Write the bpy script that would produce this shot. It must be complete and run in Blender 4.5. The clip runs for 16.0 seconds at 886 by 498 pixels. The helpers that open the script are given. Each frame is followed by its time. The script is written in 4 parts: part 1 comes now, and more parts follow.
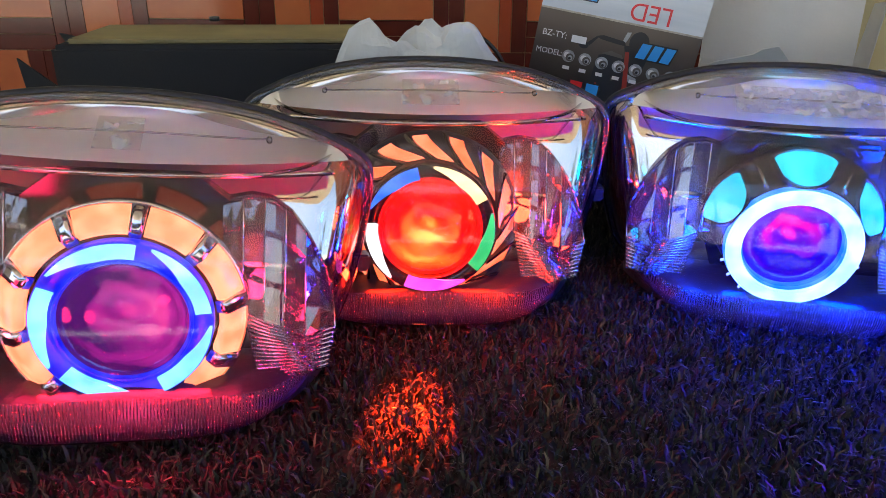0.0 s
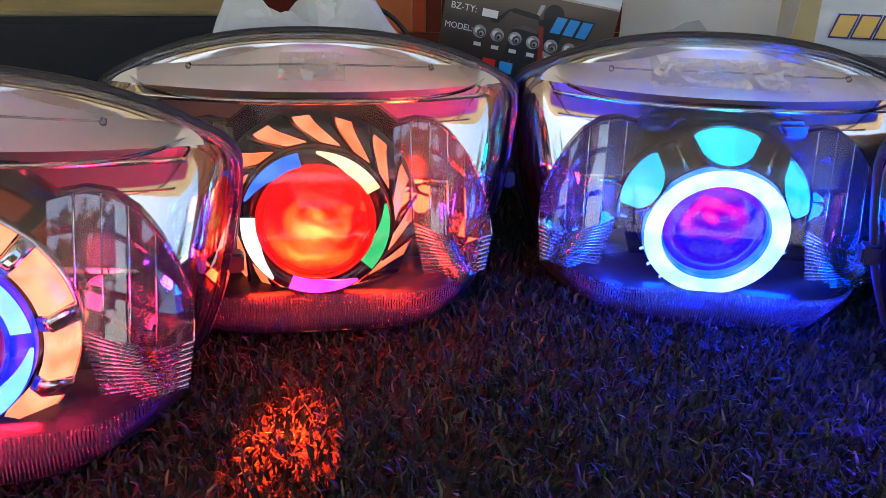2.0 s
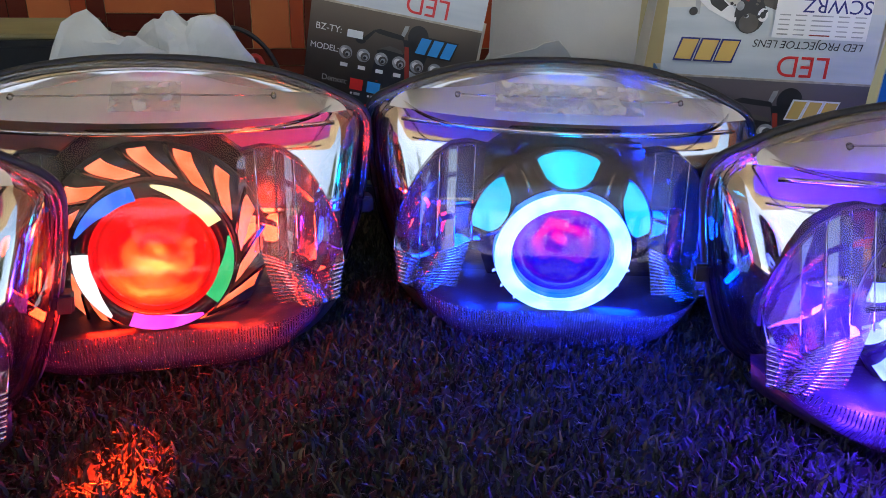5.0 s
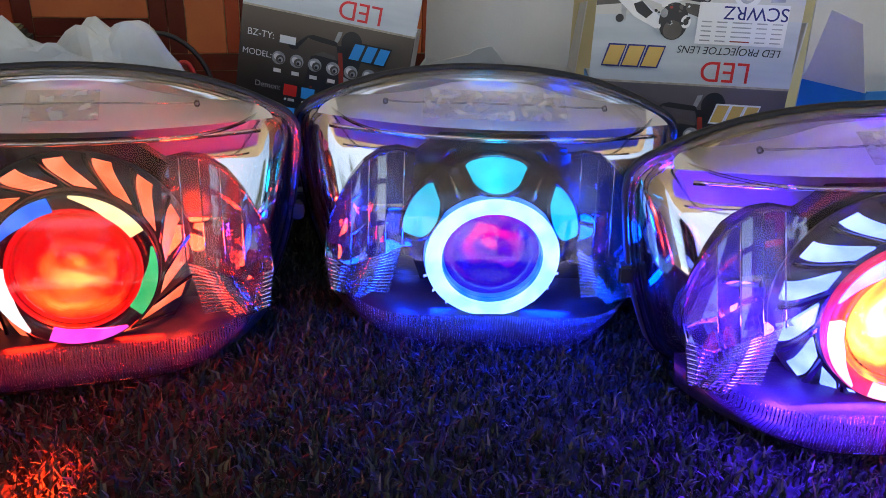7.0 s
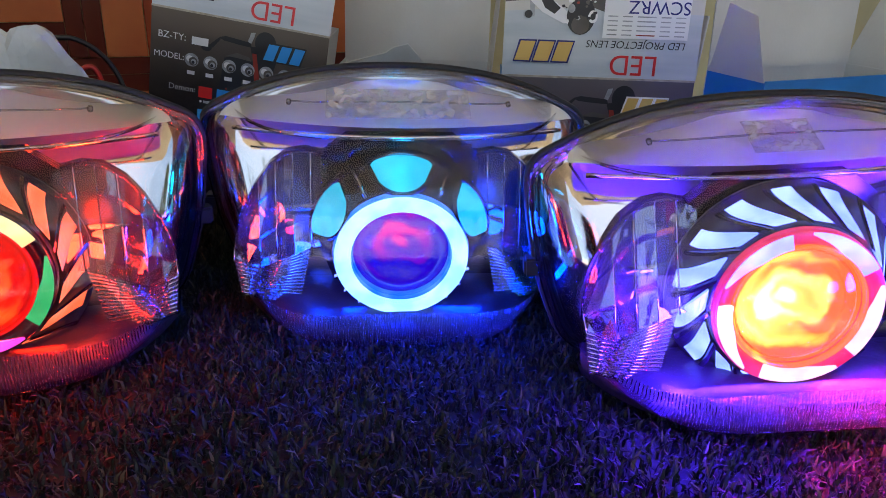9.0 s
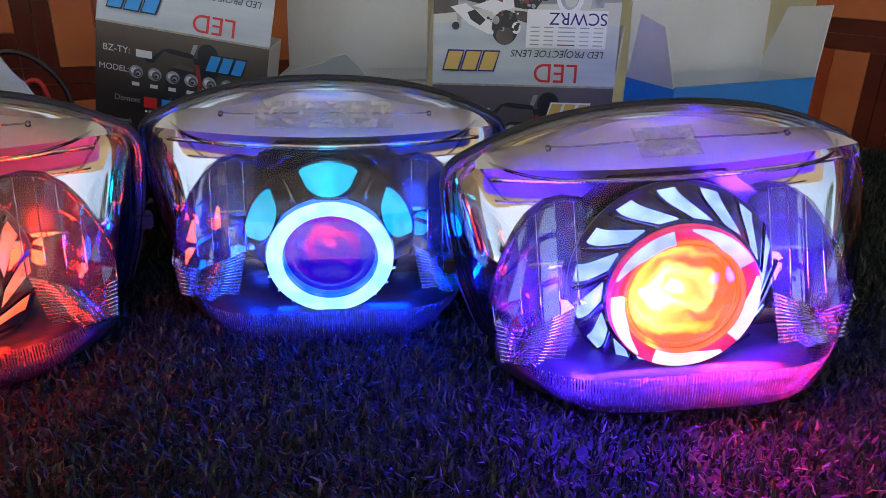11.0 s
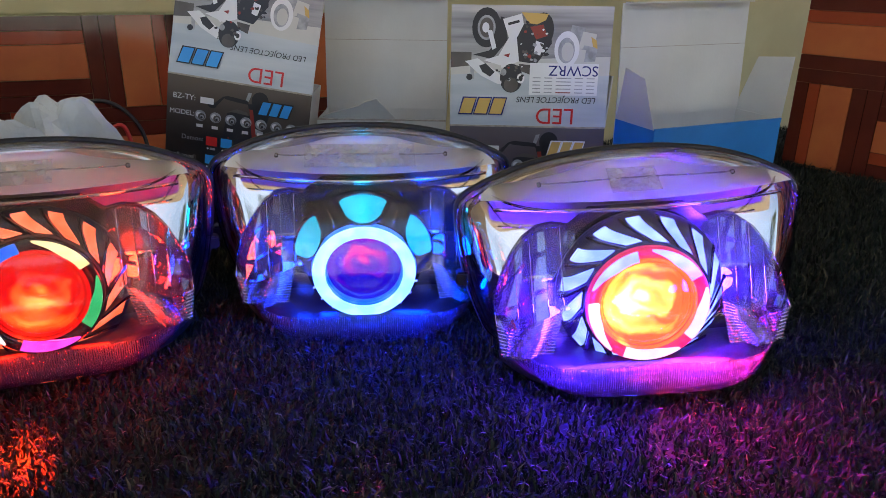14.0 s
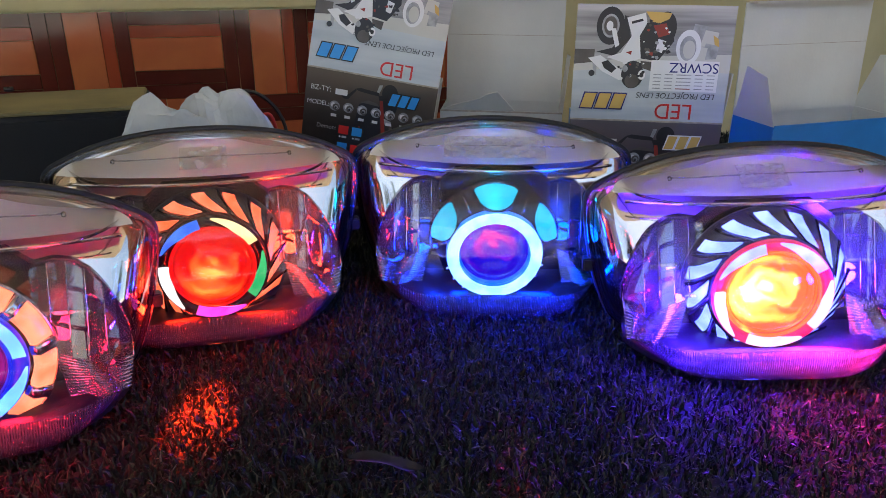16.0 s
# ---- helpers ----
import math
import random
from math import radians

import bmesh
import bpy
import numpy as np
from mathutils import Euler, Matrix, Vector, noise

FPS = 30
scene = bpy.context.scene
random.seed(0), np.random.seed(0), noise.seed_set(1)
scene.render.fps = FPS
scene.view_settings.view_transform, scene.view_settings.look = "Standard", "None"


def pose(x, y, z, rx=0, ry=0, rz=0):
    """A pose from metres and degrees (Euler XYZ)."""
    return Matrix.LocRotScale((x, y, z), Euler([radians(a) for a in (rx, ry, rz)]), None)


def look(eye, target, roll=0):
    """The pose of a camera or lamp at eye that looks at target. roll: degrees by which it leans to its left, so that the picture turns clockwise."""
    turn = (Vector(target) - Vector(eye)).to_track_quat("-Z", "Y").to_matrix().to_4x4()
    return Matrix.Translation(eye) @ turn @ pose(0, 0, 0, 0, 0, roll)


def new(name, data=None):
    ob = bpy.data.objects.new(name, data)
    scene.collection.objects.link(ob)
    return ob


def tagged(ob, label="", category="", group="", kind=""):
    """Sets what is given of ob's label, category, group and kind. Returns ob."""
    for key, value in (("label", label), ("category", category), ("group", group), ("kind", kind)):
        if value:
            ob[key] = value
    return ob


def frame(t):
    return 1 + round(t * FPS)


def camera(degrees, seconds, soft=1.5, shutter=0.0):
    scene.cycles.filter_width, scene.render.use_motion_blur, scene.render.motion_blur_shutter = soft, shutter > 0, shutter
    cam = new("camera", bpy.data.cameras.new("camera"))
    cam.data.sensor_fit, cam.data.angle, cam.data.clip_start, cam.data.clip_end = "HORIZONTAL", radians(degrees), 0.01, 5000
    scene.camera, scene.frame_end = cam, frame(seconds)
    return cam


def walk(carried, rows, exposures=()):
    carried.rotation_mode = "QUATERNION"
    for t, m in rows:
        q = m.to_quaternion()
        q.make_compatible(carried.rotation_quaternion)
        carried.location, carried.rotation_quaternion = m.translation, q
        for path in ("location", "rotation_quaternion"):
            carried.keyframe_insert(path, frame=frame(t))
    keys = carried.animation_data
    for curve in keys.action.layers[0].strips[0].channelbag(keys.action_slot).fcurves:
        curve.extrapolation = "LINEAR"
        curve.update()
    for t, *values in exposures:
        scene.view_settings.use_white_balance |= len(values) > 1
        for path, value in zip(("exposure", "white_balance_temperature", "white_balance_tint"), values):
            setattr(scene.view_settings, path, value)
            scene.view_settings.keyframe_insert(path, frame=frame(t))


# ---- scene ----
cam = camera(62.3, 16.0, 0.7)
PATH = [
    (0, (0.019, -0.015, 0.254), (0.078, 1.825, -0.526), 0.6),
    (0.5, (0.027, 0.001, 0.247), (0.096, 1.836, -0.546), 0.3),
    (1, (0.039, 0.018, 0.242), (0.159, 1.853, -0.545), 0.4),
    (1.5, (0.044, 0.028, 0.238), (0.191, 1.858, -0.556), 0.5),
    (2, (0.054, 0.038, 0.234), (0.27, 1.857, -0.569), 1.0),
    (2.5, (0.064, 0.041, 0.233), (0.338, 1.856, -0.562), 1.4),
    (3, (0.076, 0.04, 0.235), (0.377, 1.849, -0.564), 1.4),
    (3.5, (0.084, 0.039, 0.24), (0.411, 1.846, -0.552), 1.2),
    (4, (0.091, 0.038, 0.244), (0.448, 1.841, -0.545), 1.3),
    (6.5, (0.111, 0.034, 0.25), (0.636, 1.801, -0.527), 2.4),
    (7, (0.116, 0.032, 0.251), (0.662, 1.793, -0.523), 2.3),
    (7.5, (0.121, 0.031, 0.249), (0.68, 1.783, -0.536), 2.0),
    (8, (0.129, 0.028, 0.251), (0.711, 1.774, -0.53), 1.9),
    (8.5, (0.138, 0.024, 0.251), (0.75, 1.759, -0.533), 1.6),
    (9, (0.148, 0.02, 0.253), (0.799, 1.744, -0.524), 1.7),
    (9.5, (0.16, 0.015, 0.254), (0.839, 1.725, -0.53), 1.9),
    (10, (0.167, 0.01, 0.256), (0.873, 1.712, -0.522), 1.8),
    (10.2, (0.169, 0.007, 0.256), (0.872, 1.707, -0.529), 1.7),
    (12.3, (0.172, -0.092, 0.299), (0.894, 1.616, -0.451), 0.8),
    (12.5, (0.168, -0.1, 0.3), (0.89, 1.611, -0.444), 0.9),
    (13, (0.155, -0.112, 0.304), (0.845, 1.614, -0.434), 0.9),
    (13.5, (0.142, -0.117, 0.306), (0.813, 1.622, -0.419), 1.0),
    (14, (0.14, -0.126, 0.312), (0.79, 1.618, -0.422), 0.7),
    (14.5, (0.127, -0.134, 0.313), (0.728, 1.626, -0.422), 0.7),
    (15, (0.108, -0.137, 0.315), (0.66, 1.638, -0.422), 0.6),
    (15.5, (0.088, -0.143, 0.319), (0.595, 1.643, -0.424), 0.6),
    (16, (0.072, -0.154, 0.33), (0.539, 1.631, -0.442), 0.3),
]
walk(cam, [(t, look(eye, target, roll)) for t, eye, target, roll in PATH], [(0, 1.85), (4, 1.75), (7, 1.55), (10, 1.4), (12.5, 1.4), (16, 1.5)])
SKY = 0.15

# ---- light ----
world = bpy.data.worlds.new("world")
scene.world = world
world.use_nodes = True
wn = world.node_tree.nodes
sky = wn.new("ShaderNodeTexSky")
sky.sky_type, sky.sun_disc = "NISHITA", False
sky.sun_elevation, sky.sun_rotation = radians(62), radians(200)
world.node_tree.links.new(sky.outputs[0], wn["Background"].inputs[0])
wn["Background"].inputs[1].default_value = SKY
sun_data = bpy.data.lights.new("sun", "SUN")
sun_data.energy, sun_data.angle, sun_data.color = 5.0, radians(0.6), (1, 0.95, 0.86)
sun = new("sun", sun_data)
sun.matrix_basis = look((-2.2, -5.5, 11), (0, 0.4, 0))


# ---- materials ----
def material(name, color, rough=0.5, metal=0.0, vary=0.0, scale=40.0, bump=0.0, bump_scale=200.0, emit=None, power=0.0, coat=0.0, second=None):
    m = bpy.data.materials.new(name)
    m.use_nodes = True
    n, l = m.node_tree.nodes, m.node_tree.links
    b = n["Principled BSDF"]
    b.inputs["Base Color"].default_value = (*color, 1)
    b.inputs["Roughness"].default_value = rough
    b.inputs["Metallic"].default_value = metal
    b.inputs["Coat Weight"].default_value = coat
    co = n.new("ShaderNodeTexCoord")
    if vary or second:
        tex = n.new("ShaderNodeTexNoise")
        tex.inputs["Scale"].default_value, tex.inputs["Detail"].default_value = scale, 6
        l.new(co.outputs["Object"], tex.inputs["Vector"])
        ramp = n.new("ShaderNodeValToRGB")
        other = second or tuple(max(0, c * (1 - vary)) for c in color)
        ramp.color_ramp.elements[0].position, ramp.color_ramp.elements[1].position = 0.35, 0.65
        ramp.color_ramp.elements[0].color, ramp.color_ramp.elements[1].color = (*other, 1), (*color, 1)
        l.new(tex.outputs["Fac"], ramp.inputs["Fac"])
        l.new(ramp.outputs[0], b.inputs["Base Color"])
    if bump:
        tb = n.new("ShaderNodeTexNoise")
        tb.inputs["Scale"].default_value, tb.inputs["Detail"].default_value = bump_scale, 4
        l.new(co.outputs["Object"], tb.inputs["Vector"])
        bn = n.new("ShaderNodeBump")
        bn.inputs["Strength"].default_value, bn.inputs["Distance"].default_value = bump, 0.002
        l.new(tb.outputs["Fac"], bn.inputs["Height"])
        l.new(bn.outputs[0], b.inputs["Normal"])
    if emit:
        b.inputs["Emission Color"].default_value = (*emit, 1)
        b.inputs["Emission Strength"].default_value = power
    return m


def clear_plastic(name, tint=(1, 1, 1), wave=0.0, wave_scale=30.0, ior=1.45, extra=0.0, milky=0.0, patch=0.0):
    """Thin clear plastic: light passes straight, gloss by Fresnel."""
    m = bpy.data.materials.new(name)
    m.use_nodes = True
    n, l = m.node_tree.nodes, m.node_tree.links
    n.remove(n["Principled BSDF"])
    tr, gl, mx, fr = n.new("ShaderNodeBsdfTransparent"), n.new("ShaderNodeBsdfGlossy"), n.new("ShaderNodeMixShader"), n.new("ShaderNodeFresnel")
    tr.inputs[0].default_value = (*tint, 1)
    gl.inputs["Roughness"].default_value = 0.02
    fr.inputs["IOR"].default_value = ior
    ad = n.new("ShaderNodeMath")
    ad.inputs[1].default_value = extra
    l.new(fr.outputs[0], ad.inputs[0])
    l.new(ad.outputs[0], mx.inputs[0])
    if milky:
        df, m2 = n.new("ShaderNodeBsdfDiffuse"), n.new("ShaderNodeMixShader")
        df.inputs[0].default_value, m2.inputs[0].default_value = (0.7, 0.7, 0.7, 1), milky
        if patch:
            pc, pt, pr = n.new("ShaderNodeTexCoord"), n.new("ShaderNodeTexNoise"), n.new("ShaderNodeMapRange")
            pt.inputs["Scale"].default_value, pt.inputs["Detail"].default_value = patch, 5
            for key, value in (("From Min", 0.50), ("From Max", 0.56), ("To Min", 0.03), ("To Max", milky)):
                pr.inputs[key].default_value = value
            l.new(pc.outputs["Object"], pt.inputs["Vector"])
            l.new(pt.outputs["Fac"], pr.inputs["Value"])
            l.new(pr.outputs[0], m2.inputs[0])
        l.new(tr.outputs[0], m2.inputs[1])
        l.new(df.outputs[0], m2.inputs[2])
        l.new(m2.outputs[0], mx.inputs[1])
    else:
        l.new(tr.outputs[0], mx.inputs[1])
    l.new(gl.outputs[0], mx.inputs[2])
    l.new(mx.outputs[0], n["Material Output"].inputs[0])
    if wave:
        co, tx, bn = n.new("ShaderNodeTexCoord"), n.new("ShaderNodeTexNoise"), n.new("ShaderNodeBump")
        tx.inputs["Scale"].default_value = wave_scale
        bn.inputs["Strength"].default_value, bn.inputs["Distance"].default_value = wave, 0.002
        l.new(co.outputs["Object"], tx.inputs["Vector"])
        l.new(tx.outputs["Fac"], bn.inputs["Height"])
        l.new(bn.outputs[0], gl.inputs["Normal"])
        l.new(bn.outputs[0], fr.inputs["Normal"])
    return m


def lit_glass(name, stops, power, hub=(0.0, 0.0), reach=0.034, streak=3.0, base=(0.02, 0.0, 0.01)):
    """The lit bowl behind a projector lens: brightest near its light source at hub (x, z), swirled and streaked outwards."""
    m = material(name, base, 0.2)
    n, l = m.node_tree.nodes, m.node_tree.links
    b = n["Principled BSDF"]
    co, no, ramp = n.new("ShaderNodeTexCoord"), n.new("ShaderNodeTexNoise"), n.new("ShaderNodeValToRGB")
    warp, add, dist, scl, mix = n.new("ShaderNodeTexNoise"), n.new("ShaderNodeVectorMath"), n.new("ShaderNodeVectorMath"), n.new("ShaderNodeMath"), n.new("ShaderNodeMath")
    warp.inputs["Scale"].default_value, warp.inputs["Detail"].default_value = 38, 3
    spread = n.new("ShaderNodeVectorMath")
    spread.operation, add.operation, dist.operation = "MULTIPLY_ADD", "ADD", "DISTANCE"
    spread.inputs[1].default_value, spread.inputs[2].default_value = (0.022, 0.0, 0.022), (-0.011, 0.0, -0.011)
    l.new(co.outputs["Object"], warp.inputs["Vector"])
    l.new(warp.outputs["Color"], spread.inputs[0])
    l.new(co.outputs["Object"], add.inputs[0])
    l.new(spread.outputs[0], add.inputs[1])
    flat = n.new("ShaderNodeVectorMath")
    flat.operation = "MULTIPLY"
    flat.inputs[1].default_value = (1, 0, 1)
    l.new(add.outputs[0], flat.inputs[0])
    l.new(flat.outputs[0], dist.inputs[0])
    dist.inputs[1].default_value = (hub[0], 0, hub[1])
    scl.operation, scl.inputs[1].default_value = "DIVIDE", reach
    l.new(dist.outputs["Value"], scl.inputs[0])
    wv = n.new("ShaderNodeTexWave")
    wv.wave_type, wv.rings_direction = "RINGS", "Y"
    wv.inputs["Scale"].default_value, wv.inputs["Distortion"].default_value, wv.inputs["Detail"].default_value = 22, streak, 3
    l.new(add.outputs[0], wv.inputs["Vector"])
    mix.operation = "MULTIPLY_ADD"
    mix.inputs[1].default_value = 0.34
    l.new(wv.outputs["Fac"], mix.inputs[0])
    l.new(scl.outputs[0], mix.inputs[2])
    e = ramp.color_ramp.elements
    e[0].position, e[0].color = stops[0][0], (*stops[0][1], 1)
    e[1].position, e[1].color = stops[-1][0], (*stops[-1][1], 1)
    for p, c in stops[1:-1]:
        e.new(p).color = (*c, 1)
    l.new(mix.outputs[0], ramp.inputs[0])
    l.new(ramp.outputs[0], b.inputs["Emission Color"])
    b.inputs["Emission Strength"].default_value = power * 0.42
    return m


CHROME = material("chrome", (0.64, 0.58, 0.49), 0.07, 1.0, bump=0.02, bump_scale=30)
FAN = material("faceted_reflector", (0.58, 0.59, 0.61), 0.05, 1.0, bump=0.10, bump_scale=45)
FANBACK = material("smoked_reflector", (0.075, 0.072, 0.075), 0.16, 0.55, bump=0.1, bump_scale=50)
BLACK = material("black_plastic", (0.012, 0.012, 0.014), 0.35, bump=0.15, bump_scale=900)
GLOSS_BLACK = material("gloss_black", (0.006, 0.006, 0.01), 0.12)
SMOKE = material("smoked_chrome", (0.05, 0.045, 0.05), 0.14, 0.9)
TRAY = material("smoked_tray", (0.016, 0.015, 0.017), 0.30, 0.1, bump=0.2, bump_scale=300)
SEAL = material("rubber_seal", (0.01, 0.01, 0.011), 0.55, bump=0.3, bump_scale=500)
SHELL = clear_plastic("clear_cover", (0.96, 0.96, 0.96), 0.06, 25, 1.45, 0.012, 0.006)
FLUTED = clear_plastic("fluted_plastic", (0.8, 0.8, 0.82), 0.0, 1, 1.5, 0.06)
SATIN = material("satin_silver", (0.78, 0.78, 0.73), 0.20, 0.2, bump=0.05, bump_scale=40)
RIBBED = clear_plastic("ribbed_plastic", (0.75, 0.75, 0.77), 0.0, 1, 1.5, 0.06, 0.06)
CLEARFAN = clear_plastic("faceted_clear_plastic", (0.62, 0.62, 0.63), 0.05, 50, 1.6, 0.10, 0.035)
TAPE = clear_plastic("clear_tape", (0.84, 0.84, 0.82), 0.5, 120, 1.4, 0.06, 0.35, 120)
FROST = clear_plastic("frosted_glue", (0.86, 0.86, 0.86), 0.5, 500, 1.5, 0.06, 0.5, 170)


def led(name, color, power):
    m = material(name, tuple(0.1 * c for c in color), 0.4, emit=color, power=power * 0.42)
    n, l = m.node_tree.nodes, m.node_tree.links
    co, tx, ramp = n.new("ShaderNodeTexCoord"), n.new("ShaderNodeTexNoise"), n.new("ShaderNodeValToRGB")
    tx.inputs["Scale"].default_value, tx.inputs["Detail"].default_value = 70, 1
    ramp.color_ramp.elements[0].position, ramp.color_ramp.elements[1].position = 0.38, 0.64
    ramp.color_ramp.elements[0].color = (*[0.85 * c for c in color], 1)
    ramp.color_ramp.elements[1].color = (*[min(1.0, 1.12 * c + 0.035) for c in color], 1)
    l.new(co.outputs["Object"], tx.inputs["Vector"])
    l.new(tx.outputs["Fac"], ramp.inputs[0])
    l.new(ramp.outputs[0], n["Principled BSDF"].inputs["Emission Color"])
    return m


ORANGE = led("orange_led", (1.0, 0.10, 0.032), 2.0)
PEACH = led("peach_led", (1.0, 0.17, 0.075), 2.1)
SKYBLUE = led("sky_blue_led", (0.07, 0.28, 1.0), 2.7)
BLUE = led("blue_led", (0.0, 0.12, 1.0), 1.3)
YELLOW = led("yellow_led", (1.0, 0.72, 0.30), 1.5)
GREEN = led("green_led", (0.0, 0.55, 0.16), 0.9)
MAGENTA = led("magenta_led", (0.85, 0.05, 0.75), 1.2)
WHITE = led("white_led", (0.85, 0.88, 0.95), 1.3)
ICE = led("ice_led", (0.085, 0.14, 1.0), 4.6)
RINGBASE = led("ring_base_led", (0.005, 0.10, 1.0), 2.2)
RINGLIGHT = led("ring_led", (0.12, 0.34, 1.0), 4.2)
TEAL = led("teal_led", (0.0, 0.55, 0.75), 0.95)
ROSE = led("rose_led", (1.0, 0.65, 0.7), 1.5)
# Glow of the light strips on the blade rings, set as emission.
DEEPBLUE = led("blue_lit_ring", (0.0, 0.01, 0.8), 0.9)
PINKGLOW = led("pink_lit_ring", (0.9, 0.02, 0.10), 0.8)
LENS_RED = lit_glass("red_bowl", ((0.12, (1.0, 0.34, 0.06)), (0.45, (1.0, 0.09, 0.01)), (0.8, (0.8, 0.012, 0.002)), (1.25, (0.42, 0.002, 0.001))), 2.0, (-0.002, -0.014), 0.036, 5.0)
LENS_PURPLE = lit_glass("purple_bowl", ((0.1, (0.75, 0.05, 0.30)), (0.5, (0.42, 0.015, 0.26)), (0.9, (0.20, 0.006, 0.17)), (1.25, (0.05, 0.002, 0.10))), 1.0, (0.010, 0.0), 0.036, 6.0)
LENS_BLUE = lit_glass("blue_bowl", ((0.1, (1.0, 0.03, 0.36)), (0.38, (0.62, 0.0, 0.34)), (0.66, (0.14, 0.0, 0.42)), (1.0, (0.008, 0.0, 0.40))), 1.5, (-0.002, 0.010), 0.034, 6.0)
LENS_AMBER = lit_glass("amber_bowl", ((0.18, (1.0, 0.88, 0.50)), (0.5, (1.0, 0.55, 0.10)), (0.85, (1.0, 0.26, 0.02)), (1.2, (0.85, 0.07, 0.01))), 3.0, (-0.008, -0.002), 0.038, 7.0)
LENS_CLEAR = clear_plastic("lens_glass", (0.95, 0.95, 0.95), 0.03, 40, 1.45, 0.0)

CARD_WHITE = material("white_card", (0.60, 0.59, 0.54), 0.7, vary=0.1, scale=14, bump=0.08, bump_scale=300)
def photo(name, low, high, spread, top=None, rise=0.12):
    """Printed photograph ground: streaks drawn out along x, blending to another tone towards the top."""
    m = material(name, low, 0.35)
    n, l = m.node_tree.nodes, m.node_tree.links
    co, mp, tx, ramp = n.new("ShaderNodeTexCoord"), n.new("ShaderNodeMapping"), n.new("ShaderNodeTexNoise"), n.new("ShaderNodeValToRGB")
    mp.inputs["Scale"].default_value = spread
    tx.inputs["Scale"].default_value, tx.inputs["Detail"].default_value = 1.0, 5
    e = ramp.color_ramp.elements
    e[0].position, e[1].position, e[0].color, e[1].color = 0.36, 0.66, (*low, 1), (*high, 1)
    l.new(co.outputs["Object"], mp.inputs[0])
    l.new(mp.outputs[0], tx.inputs["Vector"])
    l.new(tx.outputs["Fac"], ramp.inputs[0])
    out = ramp.outputs[0]
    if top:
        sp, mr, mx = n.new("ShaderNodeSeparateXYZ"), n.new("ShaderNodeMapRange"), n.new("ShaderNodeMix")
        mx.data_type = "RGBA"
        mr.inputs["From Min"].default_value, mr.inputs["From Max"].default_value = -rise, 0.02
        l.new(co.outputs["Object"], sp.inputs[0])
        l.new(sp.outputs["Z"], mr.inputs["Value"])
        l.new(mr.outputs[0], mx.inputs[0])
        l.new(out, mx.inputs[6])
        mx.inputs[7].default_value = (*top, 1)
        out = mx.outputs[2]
    l.new(out, n["Principled BSDF"].inputs["Base Color"])
    return m


CARD_GREY = photo("printed_grey_card", (0.40, 0.45, 0.49), (0.58, 0.61, 0.62), (5, 1, 38))
CARD_SPEED = photo("printed_streaked_card", (0.20, 0.20, 0.20), (0.52, 0.51, 0.50), (4, 1, 70))
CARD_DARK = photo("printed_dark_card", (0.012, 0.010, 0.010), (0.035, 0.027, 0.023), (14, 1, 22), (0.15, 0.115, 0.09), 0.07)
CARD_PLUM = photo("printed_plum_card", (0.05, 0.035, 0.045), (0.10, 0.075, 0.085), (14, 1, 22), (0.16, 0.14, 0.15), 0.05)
CARD_BLUE = material("blue_card", (0.012, 0.20, 0.55), 0.4, vary=0.15, scale=20)
CARD_EDGE = material("card_edge", (0.45, 0.40, 0.33), 0.8, vary=0.3, scale=200)
INK_BLUE = material("cyan_ink", (0.03, 0.30, 0.72), 0.4)
INK_GOLD = material("gold_ink", (0.62, 0.40, 0.10), 0.4)
INK_RED = material("red_ink", (0.62, 0.02, 0.02), 0.4)
INK_DARK = material("dark_ink", (0.02, 0.02, 0.025), 0.4)
INK_NAVY = material("navy_ink", (0.01, 0.015, 0.16), 0.4)
INK_WHITE = material("white_ink", (0.75, 0.75, 0.75), 0.4)
INK_SILVER = material("silver_ink", (0.42, 0.43, 0.44), 0.4, vary=0.4, scale=120)
INK_MID = material("mid_ink", (0.13, 0.115, 0.10), 0.4, vary=0.6, scale=16)
INK_BRICK = material("brick_ink", (0.28, 0.03, 0.02), 0.4)
CASE = material("black_case", (0.005, 0.006, 0.007), 0.75, vary=0.3, scale=8, bump=0.1, bump_scale=400)
OLIVE = material("dusty_olive_board", (0.24, 0.20, 0.08), 0.6, second=(0.15, 0.125, 0.05), scale=12)
PAINT = material("yellow_plaster", (0.62, 0.54, 0.28), 0.75, second=(0.48, 0.41, 0.20), scale=5, bump=0.2, bump_scale=60)
CREAM = material("cream_plaster", (0.58, 0.50, 0.38), 0.8, vary=0.12, scale=2, bump=0.1, bump_scale=80)
TILE = material("ochre_red_tile", (0.56, 0.165, 0.055), 0.14, second=(0.46, 0.11, 0.042), scale=11, bump=0.03, bump_scale=60)
TILE_DARK = material("maroon_tile", (0.13, 0.026, 0.016), 0.14, second=(0.09, 0.018, 0.012), scale=11)
TILE_MID = material("red_tile", (0.38, 0.07, 0.026), 0.14, second=(0.31, 0.052, 0.022), scale=11, bump=0.03, bump_scale=60)
GROUT = material("tile_joint", (0.36, 0.14, 0.07), 0.7, vary=0.2)
BAG = material("white_plastic_bag", (0.56, 0.57, 0.52), 0.30, vary=0.22, scale=22, bump=0.35, bump_scale=120)
CABLE = material("black_cable", (0.01, 0.01, 0.011), 0.4)
CABLE_RED = material("red_cable", (0.45, 0.02, 0.015), 0.4)
LEAFDRY = material("dry_leaf", (0.012, 0.009, 0.012), 0.85, vary=0.4, scale=90, bump=0.4, bump_scale=200)
SOIL = material("turf_backing", (0.008, 0.010, 0.007), 0.9)
